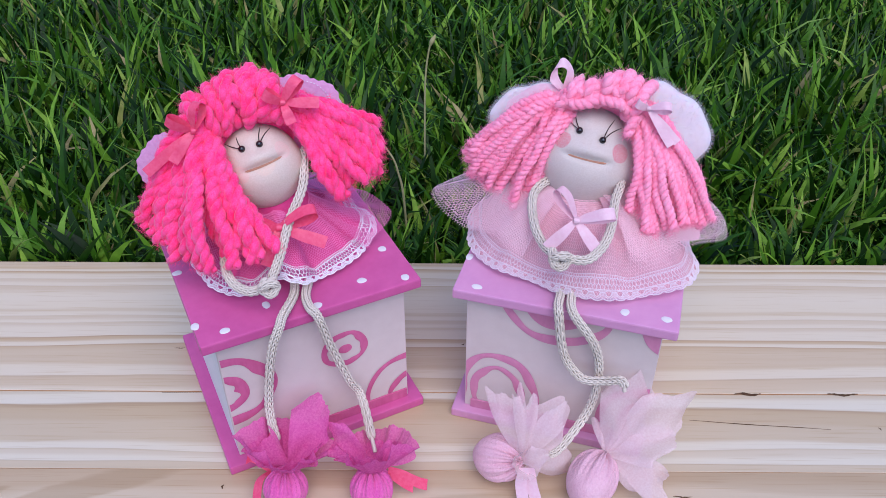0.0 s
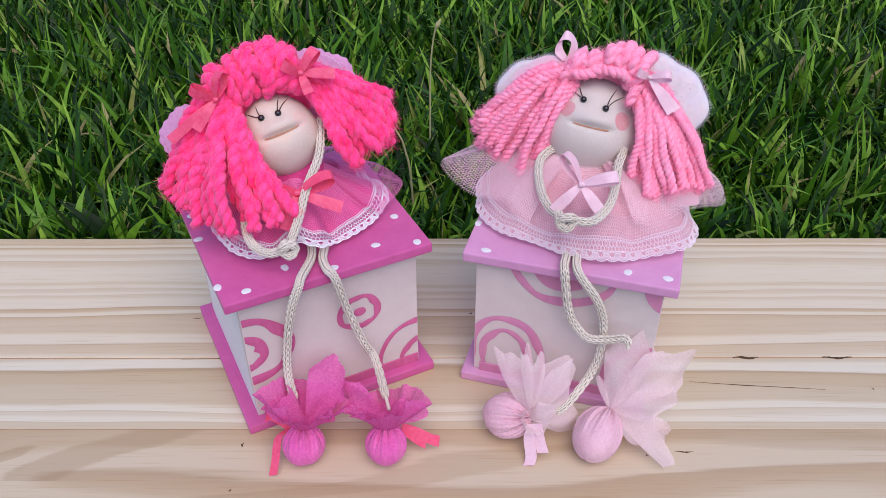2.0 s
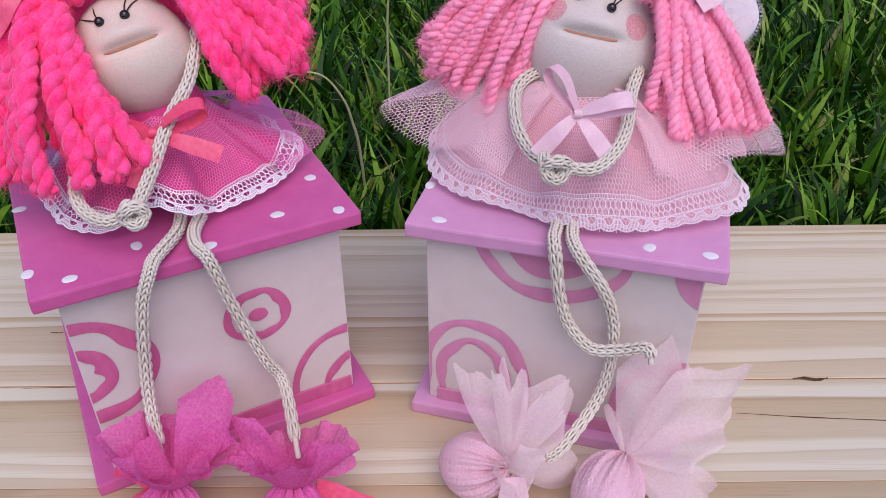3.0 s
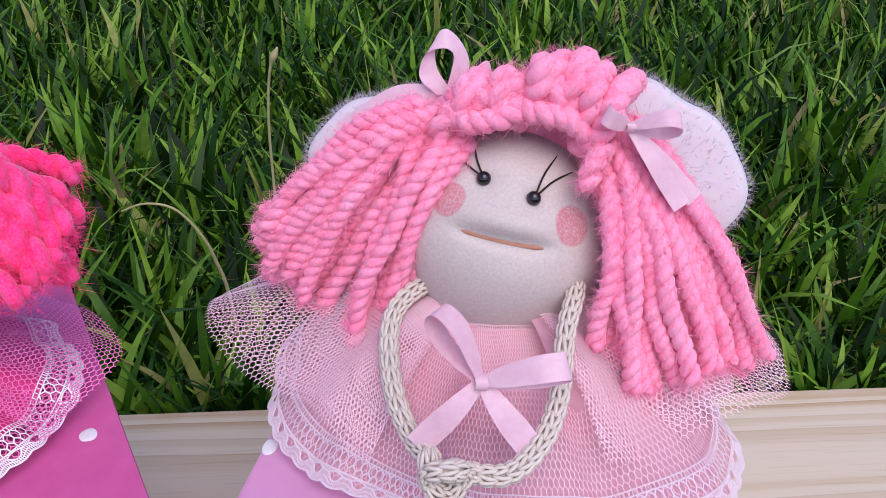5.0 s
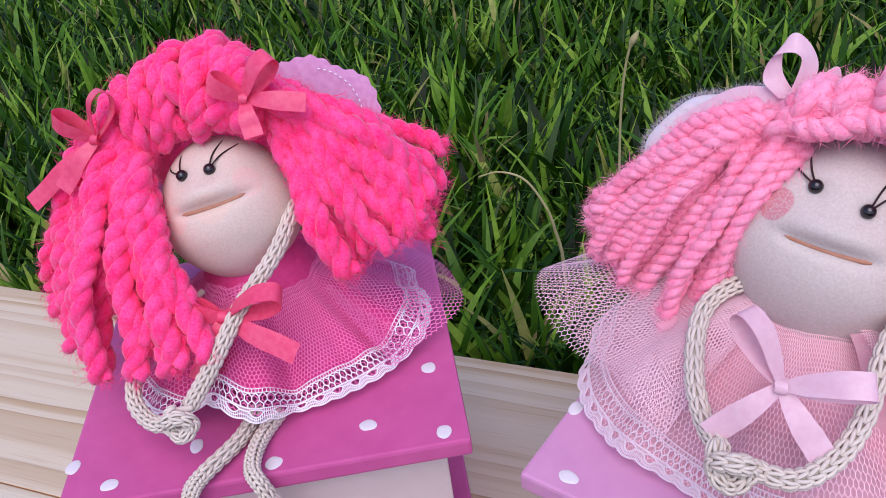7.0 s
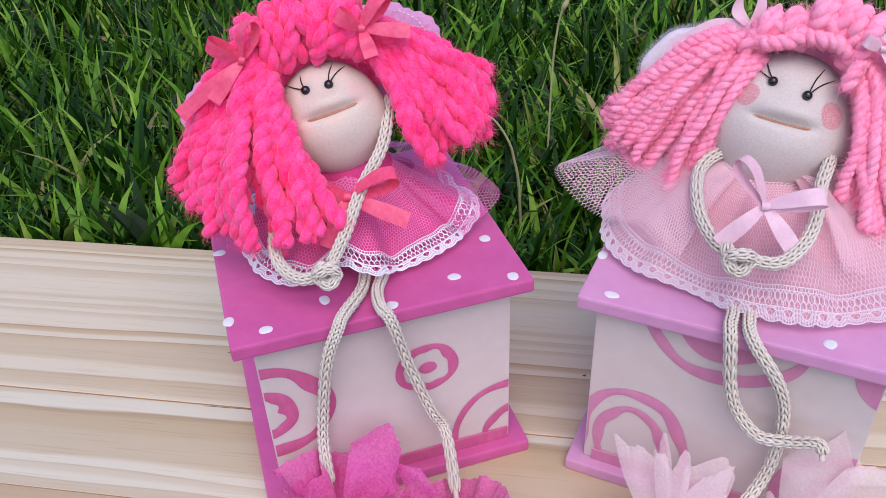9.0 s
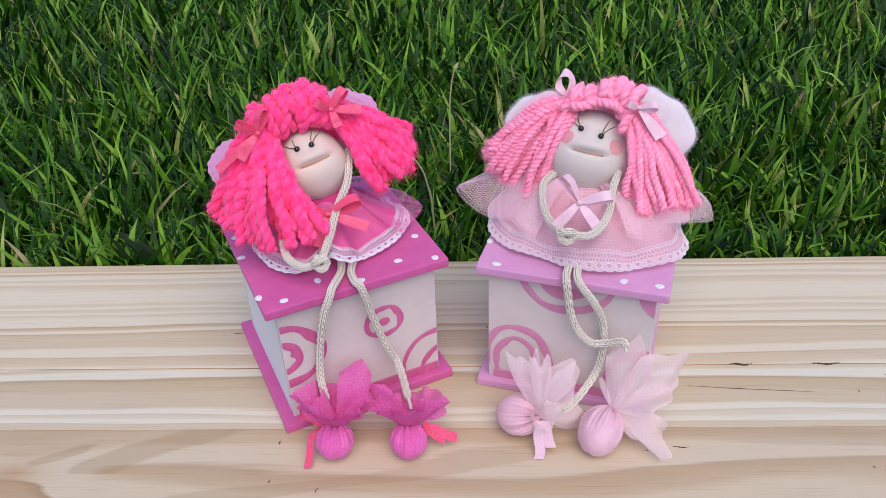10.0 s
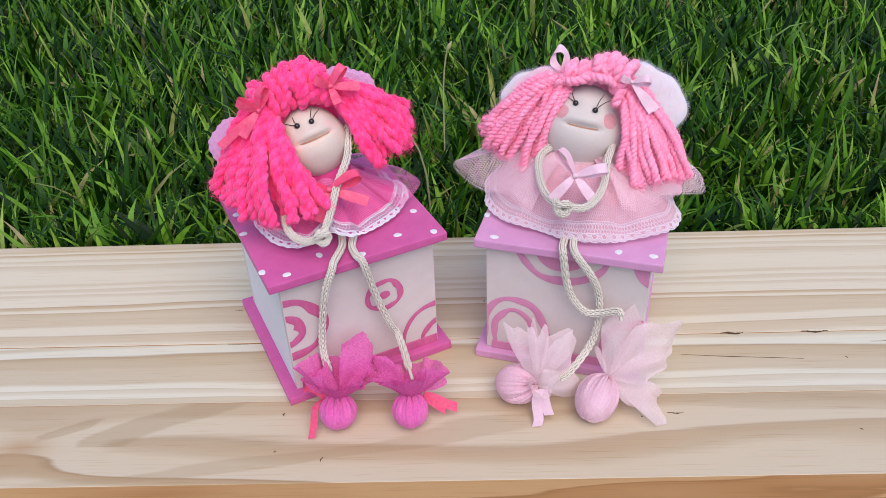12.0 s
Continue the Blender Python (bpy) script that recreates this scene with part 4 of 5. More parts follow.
def build_hot_doll():
    rng = np.random.default_rng(11)
    s = Shape()
    c, radii = np.array((-0.1035, 0.3945, 0.1585)), (0.0222, 0.0240, 0.0210)
    basis = face_basis((0.22, -0.80, 0.50), 13)
    inv = lambda p: (np.asarray(p) - c) @ basis
    eyes = [tuple(inv(p)[:2]) for p in ((-0.1092, 0.3815, 0.1767), (-0.1003, 0.3848, 0.1778))]
    lash = [[tuple(inv(p)[:2]) for p in q] for q in (((-0.1185, 0.3816, 0.180), (-0.1120, 0.3841, 0.1825)), ((-0.0995, 0.3891, 0.1862), (-0.0945, 0.3899, 0.1850)))]
    ml, mr = inv((-0.1080, 0.3767, 0.1646))[:2], inv((-0.0890, 0.384, 0.170))[:2]
    tilt = (mr[1] - ml[1]) / (mr[0] - ml[0])
    cx = (ml[0] + mr[0]) / 2
    cheeks = [(on_head(basis, c, radii, 0.013, 0.004), 0.0050, (0.80, 0.42, 0.40), 0.35), (on_head(basis, c, radii, -0.012, -0.001), 0.0050, (0.82, 0.48, 0.42), 0.35),
              (on_head(basis, c, radii, cx, (ml[1] + mr[1]) / 2, -0.002), 0.0062, (0.82, 0.52, 0.38), 0.25)]
    skin = face_cloth("warm_stocking_cloth", cheeks, (0.61, 0.50, 0.415), (0.67, 0.56, 0.48))
    add_head(s, c, basis, radii, skin, eyes, lash, ((ml[1] + mr[1]) / 2 - tilt * cx, tilt, 0.0115, cx))
    # neck and padded body
    s.ball((-0.100, 0.396, 0.128), (0.021, 0.019, 0.0245), HOT_CLOTH, 16, 24)
    # cape
    hem = lambda u: 0.0535 + 0.0035 * np.sin(3 * u + 0.9) + 0.0050 * np.exp(-((np.mod(u, 2 * np.pi) - 5.12) / 0.16) ** 2) - 0.004 * np.exp(-((np.mod(u, 2 * np.pi) - 4.80) / 0.16) ** 2)
    hz = lambda u: 0.1066 + 0.0035 * np.clip(np.sin(4 * u + 0.5), 0, 1) + 0.006 * np.exp(-((np.mod(u, 2 * np.pi) - 4.9) / 0.3) ** 2)
    waves = ((9, 0.0034, 0.4), (5, 0.0026, 2.0), (17, 0.0020, 1.0), (24, 0.0012, 2.2))
    base = skirt((-0.1000, 0.3960), 0.139, hz, 0.013, hem, waves)
    sheet(s, base, 0, 2 * math.pi, 180, 24, HOT_CLOTH, 0.0, 0.80)
    net1 = skirt((-0.1000, 0.3960), 0.1405, hz, 0.0135, hem, waves, lift=0.0012)
    s.net(net1, math.pi * 0.95, math.pi * 2.35, 150, 34, 0.00028, HOT_NET, 0.05, 0.97)
    lace(s, net1, math.pi * 0.93, math.pi * 2.30, 34, LACE, 0.80, 1.0, 0.66)
    # a second frill of net behind, towards the lid's edge
    back = skirt((-0.0930, 0.4020), 0.136, lambda u: 0.112 + 0 * u, 0.012, lambda u: 0.056 + 0.004 * np.sin(5 * u), ((11, 0.0025, 0.2), (6, 0.002, 1.0)))
    s.net(back, -0.15 * math.pi, 0.55 * math.pi, 56, 34, 0.00030, HOT_NET, 0.2, 1.0)
    # arms: one knitted cord hung from the neck and knotted in front
    knot = np.array((-0.0932, 0.3330, 0.1235))
    s.knit([(-0.0800, 0.4030, 0.1650), (-0.0790, 0.3800, 0.1545), (-0.0845, 0.3620, 0.1445), (-0.0885, 0.3450, 0.1330), knot], 0.0022, CORD)
    s.knit([knot, (-0.1040, 0.3320, 0.1200), (-0.1140, 0.3370, 0.1230), (-0.1195, 0.3500, 0.1275), (-0.1180, 0.3640, 0.1300), (-0.1120, 0.3780, 0.1340)], 0.0022, CORD)
    loop = [knot + np.array(q) * 0.0042 for q in ((-1, 0.4, -0.8), (-0.6, -0.9, 0.4), (0.4, -0.8, 1.0), (1, -0.3, 0.1), (0.3, -0.9, -0.8), (-0.8, -0.6, -0.1), (-0.2, -0.4, 1.0), (0.8, 0.4, 0.9))]
    s.knit(loop, 0.0020, CORD, 5, 0.0034)
    # legs, over the lid's edge and down the front
    fr = lambda u, z, out: (CA[0] + u * math.cos(radians(TA)) + out * math.sin(radians(TA)), CA[1] + u * math.sin(radians(TA)) - out * math.cos(radians(TA)), z)
    s.knit([(-0.0850, 0.3560, 0.1075), (-0.0835, 0.3430, 0.1078), fr(-0.0180, 0.1085, 0.0620), fr(-0.0215, 0.1060, 0.0665), fr(-0.0268, 0.0910, 0.0650), fr(-0.0312, 0.0620, 0.0610), fr(-0.0340, 0.0400, 0.0630), (-0.0945, 0.3030, 0.0265)], 0.0022, CORD)
    s.knit([(-0.0770, 0.3560, 0.1075), (-0.0770, 0.3430, 0.1078), fr(-0.0030, 0.1085, 0.0620), fr(-0.0005, 0.1050, 0.0668), fr(0.0055, 0.0780, 0.0650), fr(0.0138, 0.0480, 0.0650), fr(0.0195, 0.0330, 0.0680), (-0.0405, 0.3030, 0.0255)], 0.0022, CORD)
    # feet
    for fc, ax, r1, h, tl in (((-0.0905, 0.2880, 0.0120), (0.06, 0.50, 0.86), 0.0250, 0.019, 0.6), ((-0.0420, 0.2880, 0.0120), (0.02, 0.50, 0.86), 0.0220, 0.017, 2.6)):
        stuffed_foot(s, fc, (0.0122, 0.0122, 0.0120), HOT_FOOT, rng, (0, 0.5, 0.85))
        neck = np.array(fc) + unit(np.array((0, 0.5, 0.85))) * 0.0105
        frill(s, neck, ax, 0.0040, r1, h, HOT_SHEER, rng, 4, 0.10, tl)
        frill(s, neck, ax, 0.0035, r1 * 0.8, h * 0.8, HOT_SHEER, rng, 5, 0.10, tl + 1)
    petal(s, (-0.0890, 0.2975, 0.0200), (-0.0700, 0.3200, 0.0420), 0.026, HOT_SHEER, rng, jag=0.15)
    petal(s, (-0.0890, 0.2975, 0.0200), (-0.1080, 0.3050, 0.0300), 0.020, HOT_SHEER, rng, jag=0.12)
    petal(s, (-0.0430, 0.2975, 0.0200), (-0.0640, 0.3130, 0.0330), 0.018, HOT_SHEER, rng, jag=0.12)
    petal(s, (-0.0410, 0.2975, 0.0200), (-0.0240, 0.3060, 0.0300), 0.018, HOT_SHEER, rng, jag=0.12)
    s.ribbon([(-0.0985, 0.2960, 0.0180), (-0.1050, 0.2900, 0.0160), (-0.1060, 0.2790, 0.0090), (-0.1075, 0.2740, 0.0020)], (1, -0.2, 0.5), 0.0058, HOT_SATIN)
    s.ribbon([(-0.0985, 0.2960, 0.0180), (-0.1090, 0.3000, 0.0230), (-0.1130, 0.2990, 0.0230)], (0.3, 0.3, 1), 0.0060, HOT_SATIN)
    s.ribbon([(-0.0330, 0.2950, 0.0180), (-0.0250, 0.2940, 0.0160), (-0.0160, 0.2930, 0.0110), (-0.0110, 0.2930, 0.0090)], (0.1, 0.5, 1), 0.0068, HOT_SATIN)
    s.ribbon([(-0.0330, 0.2950, 0.0180), (-0.0250, 0.2925, 0.0120), (-0.0190, 0.2915, 0.0080)], (0.1, 0.5, 1), 0.0060, HOT_SATIN)
    # bow on the chest
    bow(s, (-0.0900, 0.3598, 0.1412), HOT_SATIN, unit((0.98, 0.1, 0.05)), unit((0, 0.5, 0.86)), [(0.0200, 0.0075, 0.0042, 42), (-0.0125, 0.0030, 0.0025, 20)], [(0.0250, -0.0105, 0.001), (-0.0070, -0.0200, 0.002)], 0.0068, unit((0, -0.86, 0.5)))
    # wings
    wing(s, (-0.0830, 0.4240, 0.1760), (0.95, 0.05, -0.30), (0.25, 0.45, 0.86), 0.0215, 0.0215, 0.003, PINK_FELT, rng, zig=26)
    wing(s, (-0.1520, 0.4010, 0.1520), (0.95, 0.1, 0.30), (-0.25, 0.45, 0.86), 0.0230, 0.0230, 0.003, PINK_FELT, rng, zig=26)
    a = np.linspace(-0.4, 1.9, 40)
    r_, u_ = unit(np.array((0.95, 0.05, -0.30))), unit(np.array((0.25, 0.45, 0.86)))
    line = np.array((-0.0830, 0.4240, 0.1760)) + 0.0170 * (np.cos(a)[:, None] * r_ + np.sin(a)[:, None] * u_) + np.cross(r_, u_) * 0.0020
    for k in range(0, 38, 2):
        s.tube(line[k:k + 2], 0.00022, PALE, 5)
    # hair: padding, rolled crown, two tied bunches
    vb = view_basis((0.21, -0.875, 0.434))
    s.ball(c + vb @ np.array((-0.006, 0.022, -0.014)), (0.0285, 0.0260, 0.0190), HOT, 20, 30, None, vb)
    brow = [(-0.0310, 0.0130), (-0.0190, 0.0225), (-0.0070, 0.0270), (0.0030, 0.0272), (0.0125, 0.0250)]
    crest = [(-0.0370, 0.0310), (-0.0270, 0.0440), (-0.0120, 0.0520), (0.0010, 0.0540), (0.0130, 0.0485)]
    hair_crown(s, c, vb, brow, crest, 10, 0.0033, HOT, rng, 2, 0.0110, 0.0175)
    hair_crown(s, c, vb, [(x, y + 0.004) for x, y in brow], [(x, y - 0.002) for x, y in crest], 9, 0.0033, HOT, rng, 2, 0.0110, 0.0130)
    left_root, right_root = np.array((-0.1300, 0.3890, 0.1865)), np.array((-0.0905, 0.4050, 0.1895))
    hair_fan(s, left_root, [(-0.1690, 0.3690, 0.1430), (-0.1530, 0.3560, 0.1340), (-0.1310, 0.3430, 0.1300), (-0.1080, 0.3400, 0.1300), (-0.0940, 0.3480, 0.1370)], 9, 0.0034, HOT, rng, 0.007, 2, 0.0135, 2, 0.0055, root_line=(0.007, -0.002, -0.012), bulge=(-0.004, 0.002, -0.002))
    hair_fan(s, left_root, [(-0.1560, 0.3660, 0.1440), (-0.1310, 0.3540, 0.1400), (-0.1080, 0.3480, 0.1380)], 6, 0.0031, HOT, rng, 0.009, 2, 0.0130, 1, 0.006, out=(0, -0.2, 0.1), root_line=(0.005, -0.002, -0.010), bulge=(-0.005, 0, 0))
    hair_fan(s, right_root, [(-0.0440, 0.4150, 0.1640), (-0.0400, 0.4050, 0.1590), (-0.0430, 0.3960, 0.1530), (-0.0570, 0.3840, 0.1475)], 7, 0.0033, HOT, rng, 0.008, 2, 0.0130, 3, 0.004, root_line=(0.004, 0, -0.010))
    s.yarn([right_root + np.array((0.004, 0.006, 0.004)), (-0.0720, 0.4150, 0.1850), (-0.0560, 0.4270, 0.1730), (-0.0400, 0.4300, 0.1660)], 0.0031, HOT, rng, 2, 0.0110, 420)
    for k in range(3):
        off = np.array((-0.0030, -0.0012, -0.0010)) * k
        s.yarn([np.array(q) + off for q in ((-0.1270, 0.3850, 0.1830), (-0.1245, 0.3745, 0.1690), (-0.1200, 0.3650, 0.1530), (-0.1100, 0.3540, 0.1385))], 0.0033, HOT, rng, 2, 0.0135, 420)
    # hair bows
    out = unit(np.array((0.1, -0.85, 0.5)))
    bow(s, left_root + out * 0.0145 + np.array((-0.0025, 0, -0.0035)), HOT_SATIN, unit((0.97, 0.2, 0.1)), unit((0, 0.5, 0.86)), [(-0.0130, 0.0085, 0.0028, 35), (0.0040, 0.0135, 0.0036, 40)], [(-0.0260, -0.0170, -0.004), (-0.0110, -0.0140, 0.001)], 0.0056, out)
    bow(s, right_root + out * 0.013 + np.array((0.002, 0, 0.0015)), HOT_SATIN, unit((0.97, 0.2, -0.1)), unit((0, 0.5, 0.86)), [(0.0085, 0.0125, 0.0035, 20), (-0.0095, 0.0050, 0.0030, 25)], [(0.0190, 0.0000, 0.001), (0.0045, -0.0110, 0.003)], 0.0058, out)
    return finish(s, "rag_doll", "rag doll with hot pink yarn hair sitting on magenta box")


# ---- the pale pink doll ----
BABY = wool("pale_pink_wool", (1.0, 0.265, 0.425), (1.0, 0.415, 0.57))
BABY_NET = mottled("pale_pink_net", (0.95, 0.60, 0.67), (0.97, 0.70, 0.76), 500, 0.7)
BABY_CLOTH = mottled("pink_cloth", (0.96, 0.42, 0.50), (0.98, 0.52, 0.59), 500, 0.85, 0.15, 0.5, 0.0004)
BABY_SHEER = sheer("pale_pink_fabric", (0.87, 0.67, 0.68), (0.93, 0.77, 0.775), 0.40, 900)
BABY_VEIL = sheer("pink_veil", (0.90, 0.51, 0.58), (0.92, 0.60, 0.66), 0.22, 500)
BABY_FOOT = mottled("pale_pink_crepe", (0.680, 0.370, 0.445), (0.780, 0.500, 0.560), 1100, 0.85, 0.15, 0.9, 0.0008, 0.2, (1, 1, 0.3))
BABY_SATIN = sheer("pale_pink_satin", (0.90, 0.64, 0.72), (0.93, 0.71, 0.77), 0.02, 500, 0.34, 0.06)
FLEECE = mottled("white_fleece", (0.66, 0.575, 0.605), (0.71, 0.635, 0.66), 350, 0.95, 0.1, 0.15, 0.0003, 0.2, subsurface=0.6)
VEIL_LACE = sheer("veil_lace", (0.85, 0.76, 0.81), (0.90, 0.82, 0.86), 0.05, 700)


def build_pale_doll():
    rng = np.random.default_rng(23)
    s = Shape()
    c, radii = np.array((0.0797, 0.4078, 0.1572)), (0.0282, 0.0282, 0.0225)
    basis = face_basis((0.02, -0.84, 0.54), -14)
    inv = lambda p: (np.asarray(p) - c) @ basis
    eyes = [tuple(inv(p)[:2]) for p in ((0.0716, 0.3955, 0.1809), (0.0838, 0.3915, 0.1771))]
    lash = [[tuple(inv(p)[:2]) for p in q] for q in (((0.0655, 0.4007, 0.1868), (0.0703, 0.4006, 0.1886)), ((0.0915, 0.3976, 0.1864), (0.0952, 0.3952, 0.1828)))]
    ml, mr = inv((0.0645, 0.3916, 0.1676))[:2], inv((0.0865, 0.3862, 0.1645))[:2]
    tilt = (mr[1] - ml[1]) / (mr[0] - ml[0])
    cx = (ml[0] + mr[0]) / 2
    b1, b2 = inv((0.0625, 0.3975, 0.1738))[:2], inv((0.0935, 0.3900, 0.1695))[:2]
    b1 = b1 * 0.98
    cheeks = [(on_head(basis, c, radii, *b1), 0.0048, (0.60, 0.20, 0.24), 0.85), (on_head(basis, c, radii, *b2), 0.0054, (0.60, 0.20, 0.24), 0.85)]
    skin = face_cloth("pale_stocking_cloth", cheeks, (0.555, 0.485, 0.435), (0.615, 0.55, 0.50))
    add_head(s, c, basis, radii, skin, eyes, lash, ((ml[1] + mr[1]) / 2 - tilt * cx, tilt, 0.0115, cx))
    s.ball((0.077, 0.405, 0.128), (0.022, 0.020, 0.0245), BABY_CLOTH, 16, 24)
    # cape with a lace hem on the lid
    two = 2 * np.pi
    hem = lambda u: 0.0640 + 0.0025 * np.sin(4 * u + 0.3) + 0.016 * np.exp(-((np.mod(u, two) - 5.62) / 0.42) ** 2)
    hz = lambda u: 0.1062 + 0.002 * np.clip(np.sin(5 * u), 0, 1)
    waves = ((7, 0.0045, 0.4), (4, 0.0050, 1.0), (13, 0.0024, 1.0), (23, 0.0010, 0.5))
    base = skirt((0.0770, 0.4060), 0.141, hz, 0.015, hem, waves, bulge=0.004)
    sheet(s, base, 0, two, 180, 24, BABY_CLOTH, 0.0, 0.55)
    veil = skirt((0.0770, 0.4060), 0.143, hz, 0.015, hem, waves, bulge=0.007)
    sheet(s, veil, 0, two, 180, 24, BABY_VEIL, 0.0, 0.97)
    net1 = skirt((0.0770, 0.4060), 0.144, hz, 0.015, hem, waves, bulge=0.0085, lift=0.001)
    s.net(net1, math.pi * 0.9, math.pi * 2.15, 170, 34, 0.00017, BABY_NET, 0.05, 1.0)
    lace(s, net1, math.pi * 0.92, math.pi * 2.08, 38, VEIL_LACE, 0.84, 1.0, 0.7)
    # outer tulle that stands off at both sides
    hem2 = lambda u: 0.058 + 0.034 * np.exp(-((np.mod(u, two) - 2.85) / 0.42) ** 2) + 0.031 * np.exp(-(((np.mod(u + 1.5, two)) - 1.35) / 0.42) ** 2)
    hz2 = lambda u: 0.1180 - 0.004 * np.sin(u) + 0.003 * np.sin(9 * u)
    waves2 = ((10, 0.0030, 0.2), (6, 0.0024, 1.0), (17, 0.0010, 0))
    for lay in range(2):
        shifted = skirt((0.0770, 0.4060), 0.146, hz2, 0.014, hem2, ((10, 0.0030, 1.7 * lay + 0.5), (6, 0.0026, 2.3 * lay), (17, 0.0010, lay)), bulge=0.010 - 0.004 * lay)
        s.net(shifted, math.pi * 0.72, math.pi * 1.28, 84, 40, 0.00022, BABY_NET, 0.1, 1.0 - 0.05 * lay)
        s.net(shifted, math.pi * 1.62, math.pi * 2.25, 84, 40, 0.00022, BABY_NET, 0.1, 1.0 - 0.05 * lay)
    sheet(s, skirt((0.0770, 0.4060), 0.1455, lambda u: hz2(u) - 0.003, 0.014, lambda u: hem2(u) * 0.82, waves2, bulge=0.009), math.pi * 1.60, math.pi * 2.15, 70, 20, BABY_VEIL, 0.1, 1.0)
    # arms
    knot = np.array((0.0587, 0.3437, 0.1350))
    s.knit([(0.0650, 0.4000, 0.1440), (0.0560, 0.3960, 0.1480), (0.0475, 0.3860, 0.1450), (0.0472, 0.3700, 0.1370), (0.0520, 0.3540, 0.1335), knot], 0.0022, CORD)
    s.knit([knot, (0.0720, 0.3420, 0.1340), (0.0810, 0.3480, 0.1375), (0.0868, 0.3590, 0.1420), (0.0905, 0.3740, 0.1490), (0.0955, 0.3880, 0.1520), (0.0930, 0.3980, 0.1500)], 0.0022, CORD)
    loop = [knot + np.array(q) * 0.0044 for q in ((-0.9, 0.5, 0.9), (-0.8, -0.8, -0.3), (0.2, -0.9, -0.9), (1, -0.4, 0.1), (0.2, -1.0, 0.9), (-0.9, -0.6, 0.3), (-0.1, -0.4, -1.0), (0.9, 0.4, -0.4))]
    s.knit(loop, 0.0021, CORD, 5, 0.0034)
    # legs, crossed once
    fr = lambda u, z, out: (CB[0] + u * math.cos(radians(TB)) + out * math.sin(radians(TB)), CB[1] + u * math.sin(radians(TB)) - out * math.cos(radians(TB)), z)
    s.knit([(0.0625, 0.3560, 0.1075), (0.0613, 0.3440, 0.1078), fr(-0.0025, 0.1085, 0.0615), fr(-0.0010, 0.1050, 0.0662), fr(0.0022, 0.0830, 0.0650), fr(0.0070, 0.0700, 0.0650), fr(0.0165, 0.0622, 0.0670), fr(0.0281, 0.0650, 0.0680), fr(0.0375, 0.0690, 0.0690), fr(0.0400, 0.0640, 0.0720)], 0.0022, CORD)
    s.knit([(0.0690, 0.3550, 0.1075), (0.0675, 0.3440, 0.1078), fr(0.0045, 0.1085, 0.0615), fr(0.0085, 0.1050, 0.0662), fr(0.0190, 0.0880, 0.0640), fr(0.0238, 0.0690, 0.0610), fr(0.0240, 0.0470, 0.0630), fr(0.0199, 0.0330, 0.0700), (0.0640, 0.3070, 0.0240), (0.0560, 0.3040, 0.0220)], 0.0022, CORD)
    # feet
    n1, n2 = np.array((0.0430, 0.3000, 0.0220)), np.array((0.0905, 0.3060, 0.0215))
    stuffed_foot(s, (0.0300, 0.3080, 0.0150), (0.0135, 0.0140, 0.0155), BABY_FOOT, rng, n1 - np.array((0.0300, 0.3080, 0.0150)))
    stuffed_foot(s, (0.0820, 0.2930, 0.0148), (0.0140, 0.0140, 0.0165), BABY_FOOT, rng, n2 - np.array((0.0820, 0.2930, 0.0148)))
    for tip, w, jg in (((0.0310, 0.3300, 0.0500), 0.019, 0.10), ((0.0460, 0.3180, 0.0600), 0.013, 0.10), ((0.0610, 0.3130, 0.0520), 0.013, 0.24), ((0.0680, 0.3220, 0.0370), 0.022, 0.06), ((0.0720, 0.3080, 0.0120), 0.020, 0.06), ((0.0560, 0.2940, 0.0330), 0.012, 0.10)):
        petal(s, n1, tip, w * 1.1, BABY_SHEER, rng, jag=jg)
    frill(s, n1, (0.25, -0.75, 0.50), 0.0035, 0.0090, 0.009, BABY_SHEER, rng, 2, 0.03)
    s.ribbon([n1 + np.array((0.001, -0.004, -0.001)), (0.0420, 0.2920, 0.0130), (0.0430, 0.2850, 0.0050), (0.0415, 0.2810, 0.0018)], (1, -0.2, 0.3), 0.0068, BABY_SATIN)
    s.ribbon([n1 + np.array((0.003, -0.004, -0.001)), (0.0480, 0.2910, 0.0120), (0.0500, 0.2860, 0.0070)], (1, -0.2, 0.3), 0.0068, BABY_SATIN)
    for tip, w, jg, nm in (((0.1050, 0.3310, 0.0590), 0.026, 0.06, (0, -0.8, 0.6)), ((0.1300, 0.3230, 0.0500), 0.026, 0.10, (0.2, -0.7, 0.7)), ((0.1250, 0.3030, 0.0310), 0.020, 0.10, (0.1, -0.5, 0.85)), ((0.1270, 0.2900, 0.0090), 0.020, 0.08, (0.1, -0.4, 0.9)), ((0.1120, 0.2890, 0.0080), 0.018, 0.06, (0, -0.3, 0.95)), ((0.0870, 0.3240, 0.0340), 0.009, 0.05, (0, -0.8, 0.6))):
        petal(s, n2, tip, w * 1.2, BABY_SHEER, rng, nm, jg)
    # chest bow
    bow(s, (0.0675, 0.3565, 0.1490), BABY_SATIN, unit((0.98, -0.1, 0.05)), unit((0, 0.5, 0.86)), [(-0.0100, 0.0165, 0.0034, -55), (0.0195, 0.0040, 0.0032, 22)], [(-0.0150, -0.0150, 0.000), (0.0120, -0.0165, 0.001)], 0.0064, unit((0, -0.86, 0.5)))
    # wings
    wing(s, (0.0480, 0.4340, 0.1660), (0.95, 0.1, 0.25), (-0.2, 0.45, 0.86), 0.0225, 0.0210, 0.007, FLEECE, rng, fuzz=4500)
    wing(s, (0.1230, 0.4200, 0.1660), (0.95, -0.15, -0.25), (0.2, 0.45, 0.86), 0.0255, 0.0265, 0.007, FLEECE, rng, fuzz=4500, angle=1.0)
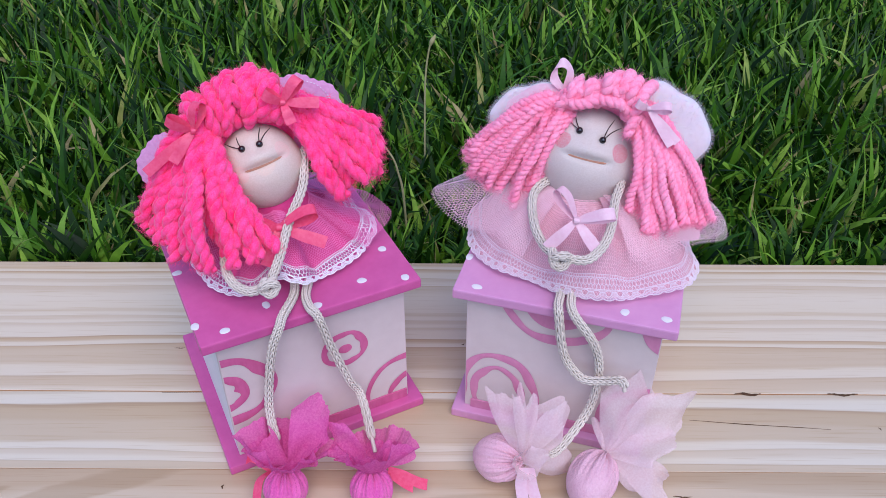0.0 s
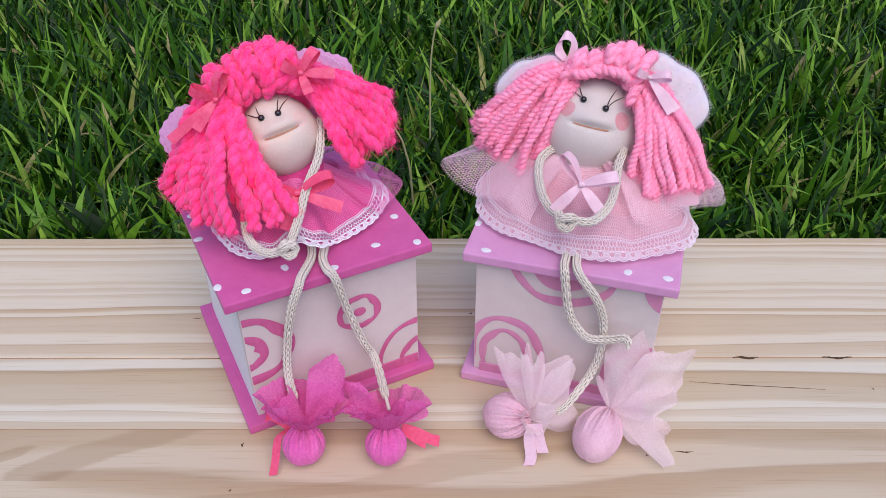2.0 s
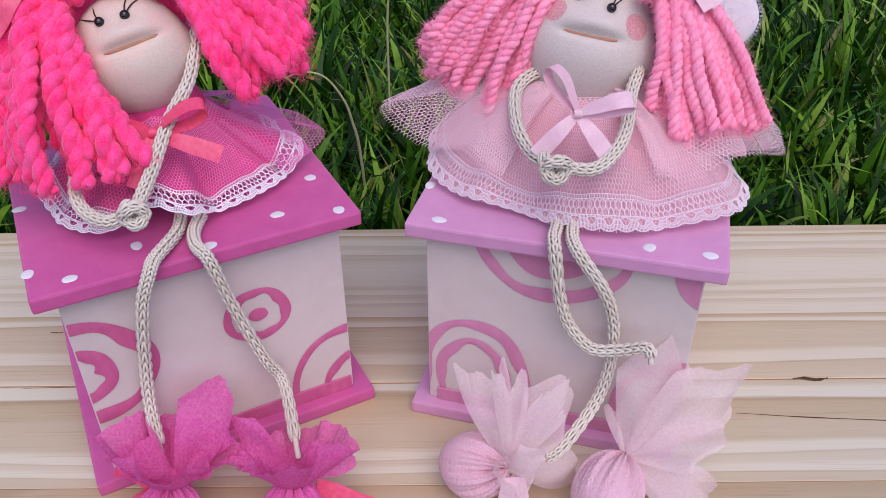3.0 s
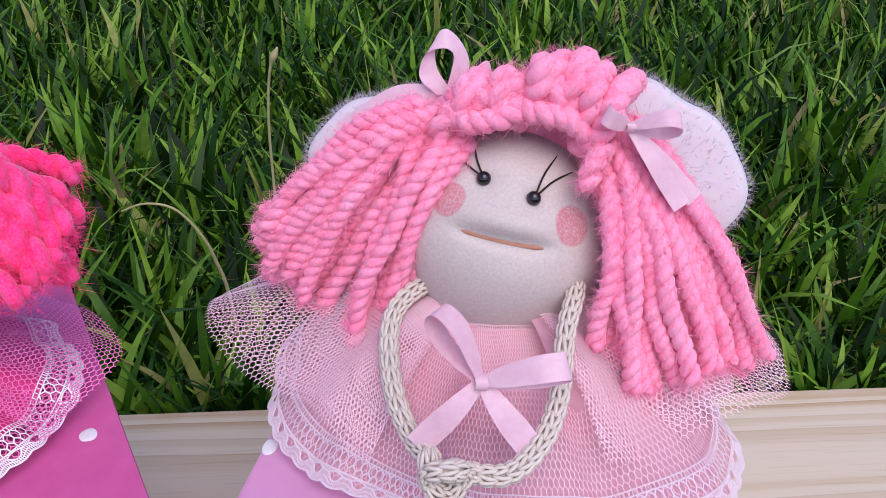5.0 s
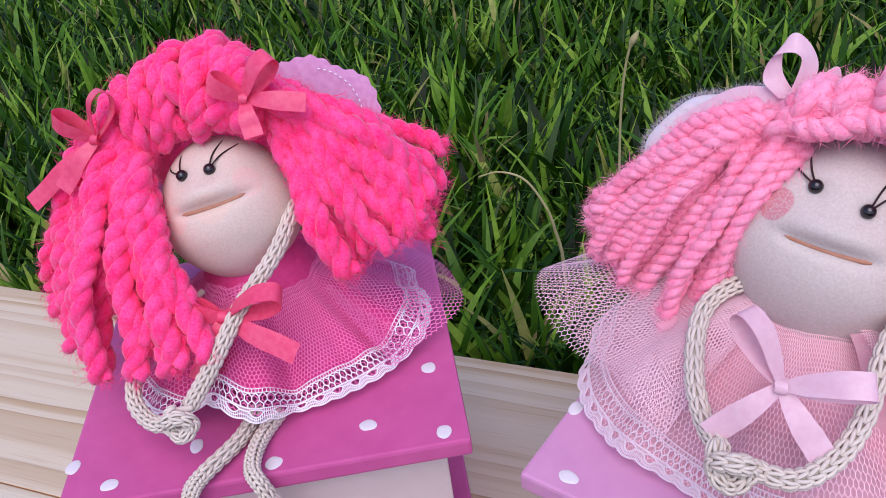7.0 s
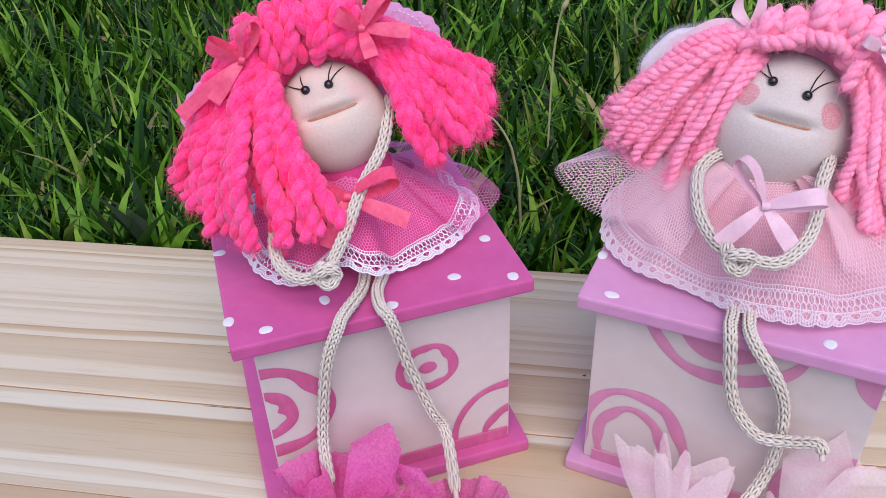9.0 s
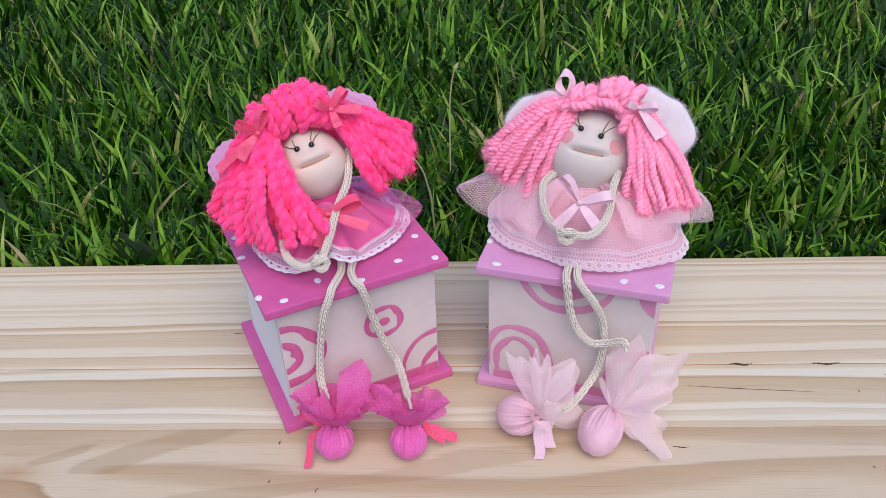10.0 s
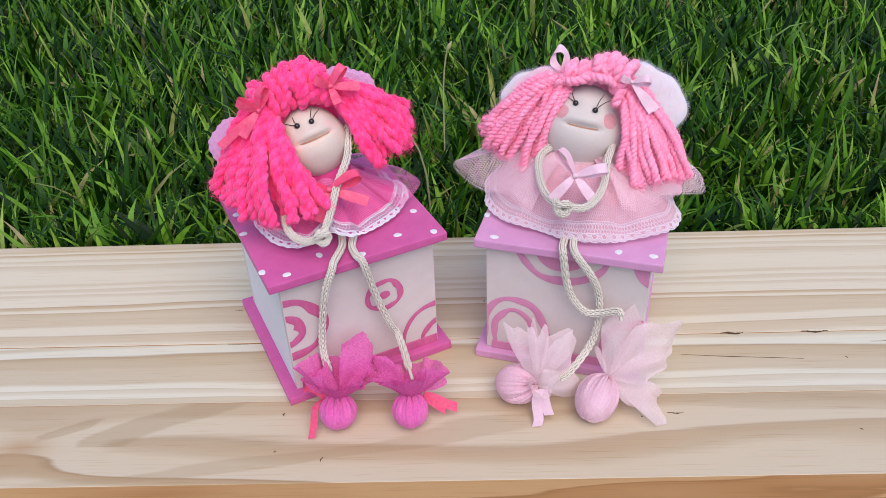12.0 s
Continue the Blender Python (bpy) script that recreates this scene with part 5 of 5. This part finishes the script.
    # hair
    vb = view_basis((-0.18, -0.888, 0.422))
    s.ball(c + vb @ np.array((0.002, 0.011, -0.012)), (0.0265, 0.0250, 0.0195), BABY, 20, 30, None, vb)
    hair_crown(s, c, vb, [(-0.0170, 0.0240), (-0.0090, 0.0315), (0.0000, 0.0325)], [(-0.0180, 0.0340), (-0.0100, 0.0415), (0.0010, 0.0430)], 5, 0.0031, BABY, rng, 2, 0.0085, 0.0170)
    hair_crown(s, c, vb, [(0.0040, 0.0335), (0.0130, 0.0325), (0.0220, 0.0260)], [(0.0080, 0.0455), (0.0170, 0.0490), (0.0250, 0.0445)], 5, 0.0031, BABY, rng, 2, 0.0085, 0.0180)
    for pts in (((-0.0160, 0.0310, 0.017), (-0.0100, 0.0290, 0.020), (-0.0010, 0.0310, 0.019), (0.0030, 0.0360, 0.015)), ((0.0000, 0.0400, 0.014), (0.0040, 0.0330, 0.019), (0.0120, 0.0310, 0.020), (0.0210, 0.0270, 0.016)), ((-0.0160, 0.0350, 0.014), (-0.0080, 0.0350, 0.018), (0.0000, 0.0380, 0.015)), ((0.0040, 0.0420, 0.014), (0.0100, 0.0370, 0.019), (0.0200, 0.0340, 0.015))):
        s.yarn([c + vb @ np.array(q) for q in pts], 0.0029, BABY, rng, 2, 0.0070, 260)
    lr, rr = c + vb @ np.array((-0.0165, 0.0270, 0.0110)), c + vb @ np.array((0.0255, 0.0265, 0.0110))
    hair_fan(s, lr, [(0.0130, 0.4150, 0.1580), (0.0160, 0.4080, 0.1480), (0.0240, 0.4020, 0.1400), (0.0370, 0.3950, 0.1330), (0.0430, 0.3950, 0.1400), (0.0470, 0.3980, 0.1460)], 14, 0.0022, BABY, rng, 0.008, 2, 0.0064, 3, 0.004, root_line=(0.006, -0.003, -0.010))
    hair_fan(s, rr, [(0.1450, 0.3810, 0.1330), (0.1350, 0.3760, 0.1340), (0.1210, 0.3700, 0.1300), (0.1100, 0.3720, 0.1340), (0.1055, 0.3790, 0.1430)], 14, 0.0022, BABY, rng, 0.008, 2, 0.0064, 3, 0.004, root_line=(-0.004, -0.003, -0.012))
    s.yarn([c + vb @ np.array(q) for q in ((0.0230, 0.0250, 0.019), (0.0200, 0.0200, 0.021), (0.0190, 0.0150, 0.021))], 0.0026, BABY, rng, 2, 0.0065, 160)
    # hanging loop and hair ribbons
    out = unit(np.array((0.0, -0.85, 0.5)))
    top = np.array((0.0630, 0.4220, 0.1915))
    s.ribbon([top, top + np.array((-0.0044, 0.003, 0.0052)), top + np.array((-0.0034, 0.005, 0.0118)), top + np.array((0.0008, 0.005, 0.0135)), top + np.array((0.0044, 0.004, 0.0095)), top + np.array((0.0035, 0.001, 0.004)), top + np.array((0.0005, -0.002, -0.002))], [(0.8, 0.6, -0.2), (0.85, 0.5, 0.3), (0.5, 0.7, 0.5), (0.1, 0.75, 0.65), (0.7, 0.7, -0.2), (0.9, 0.4, 0.1), (0.9, 0.3, 0.2)], 0.0056, BABY_SATIN, 40)
    s.ribbon([top + np.array((0.003, 0, 0)), top + np.array((0.010, 0.001, 0.006)), top + np.array((0.012, 0, 0.001))], (0.3, 0.3, 0.9), 0.0058, BABY_SATIN)
    s.ribbon([top, top + np.array((-0.014, 0.003, -0.0015)), top + np.array((-0.030, 0.003, -0.012))], (0.3, 0.5, 0.8), [0.004, 0.0055, 0.0055], BABY_SATIN)
    bow(s, rr + out * 0.009 + np.array((0.001, 0, 0.003)), BABY_SATIN, unit((0.98, -0.15, 0)), unit((0, 0.5, 0.86)), [(0.0115, 0.0010, 0.0032, 25), (-0.0060, 0.0030, 0.0030, 20)], [(0.0160, -0.0165, -0.002), (0.0125, -0.0185, 0.0)], 0.0046, out)
    return finish(s, "rag_doll", "rag doll with pale pink yarn hair sitting on lilac box")


build_hot_doll()
build_pale_doll()
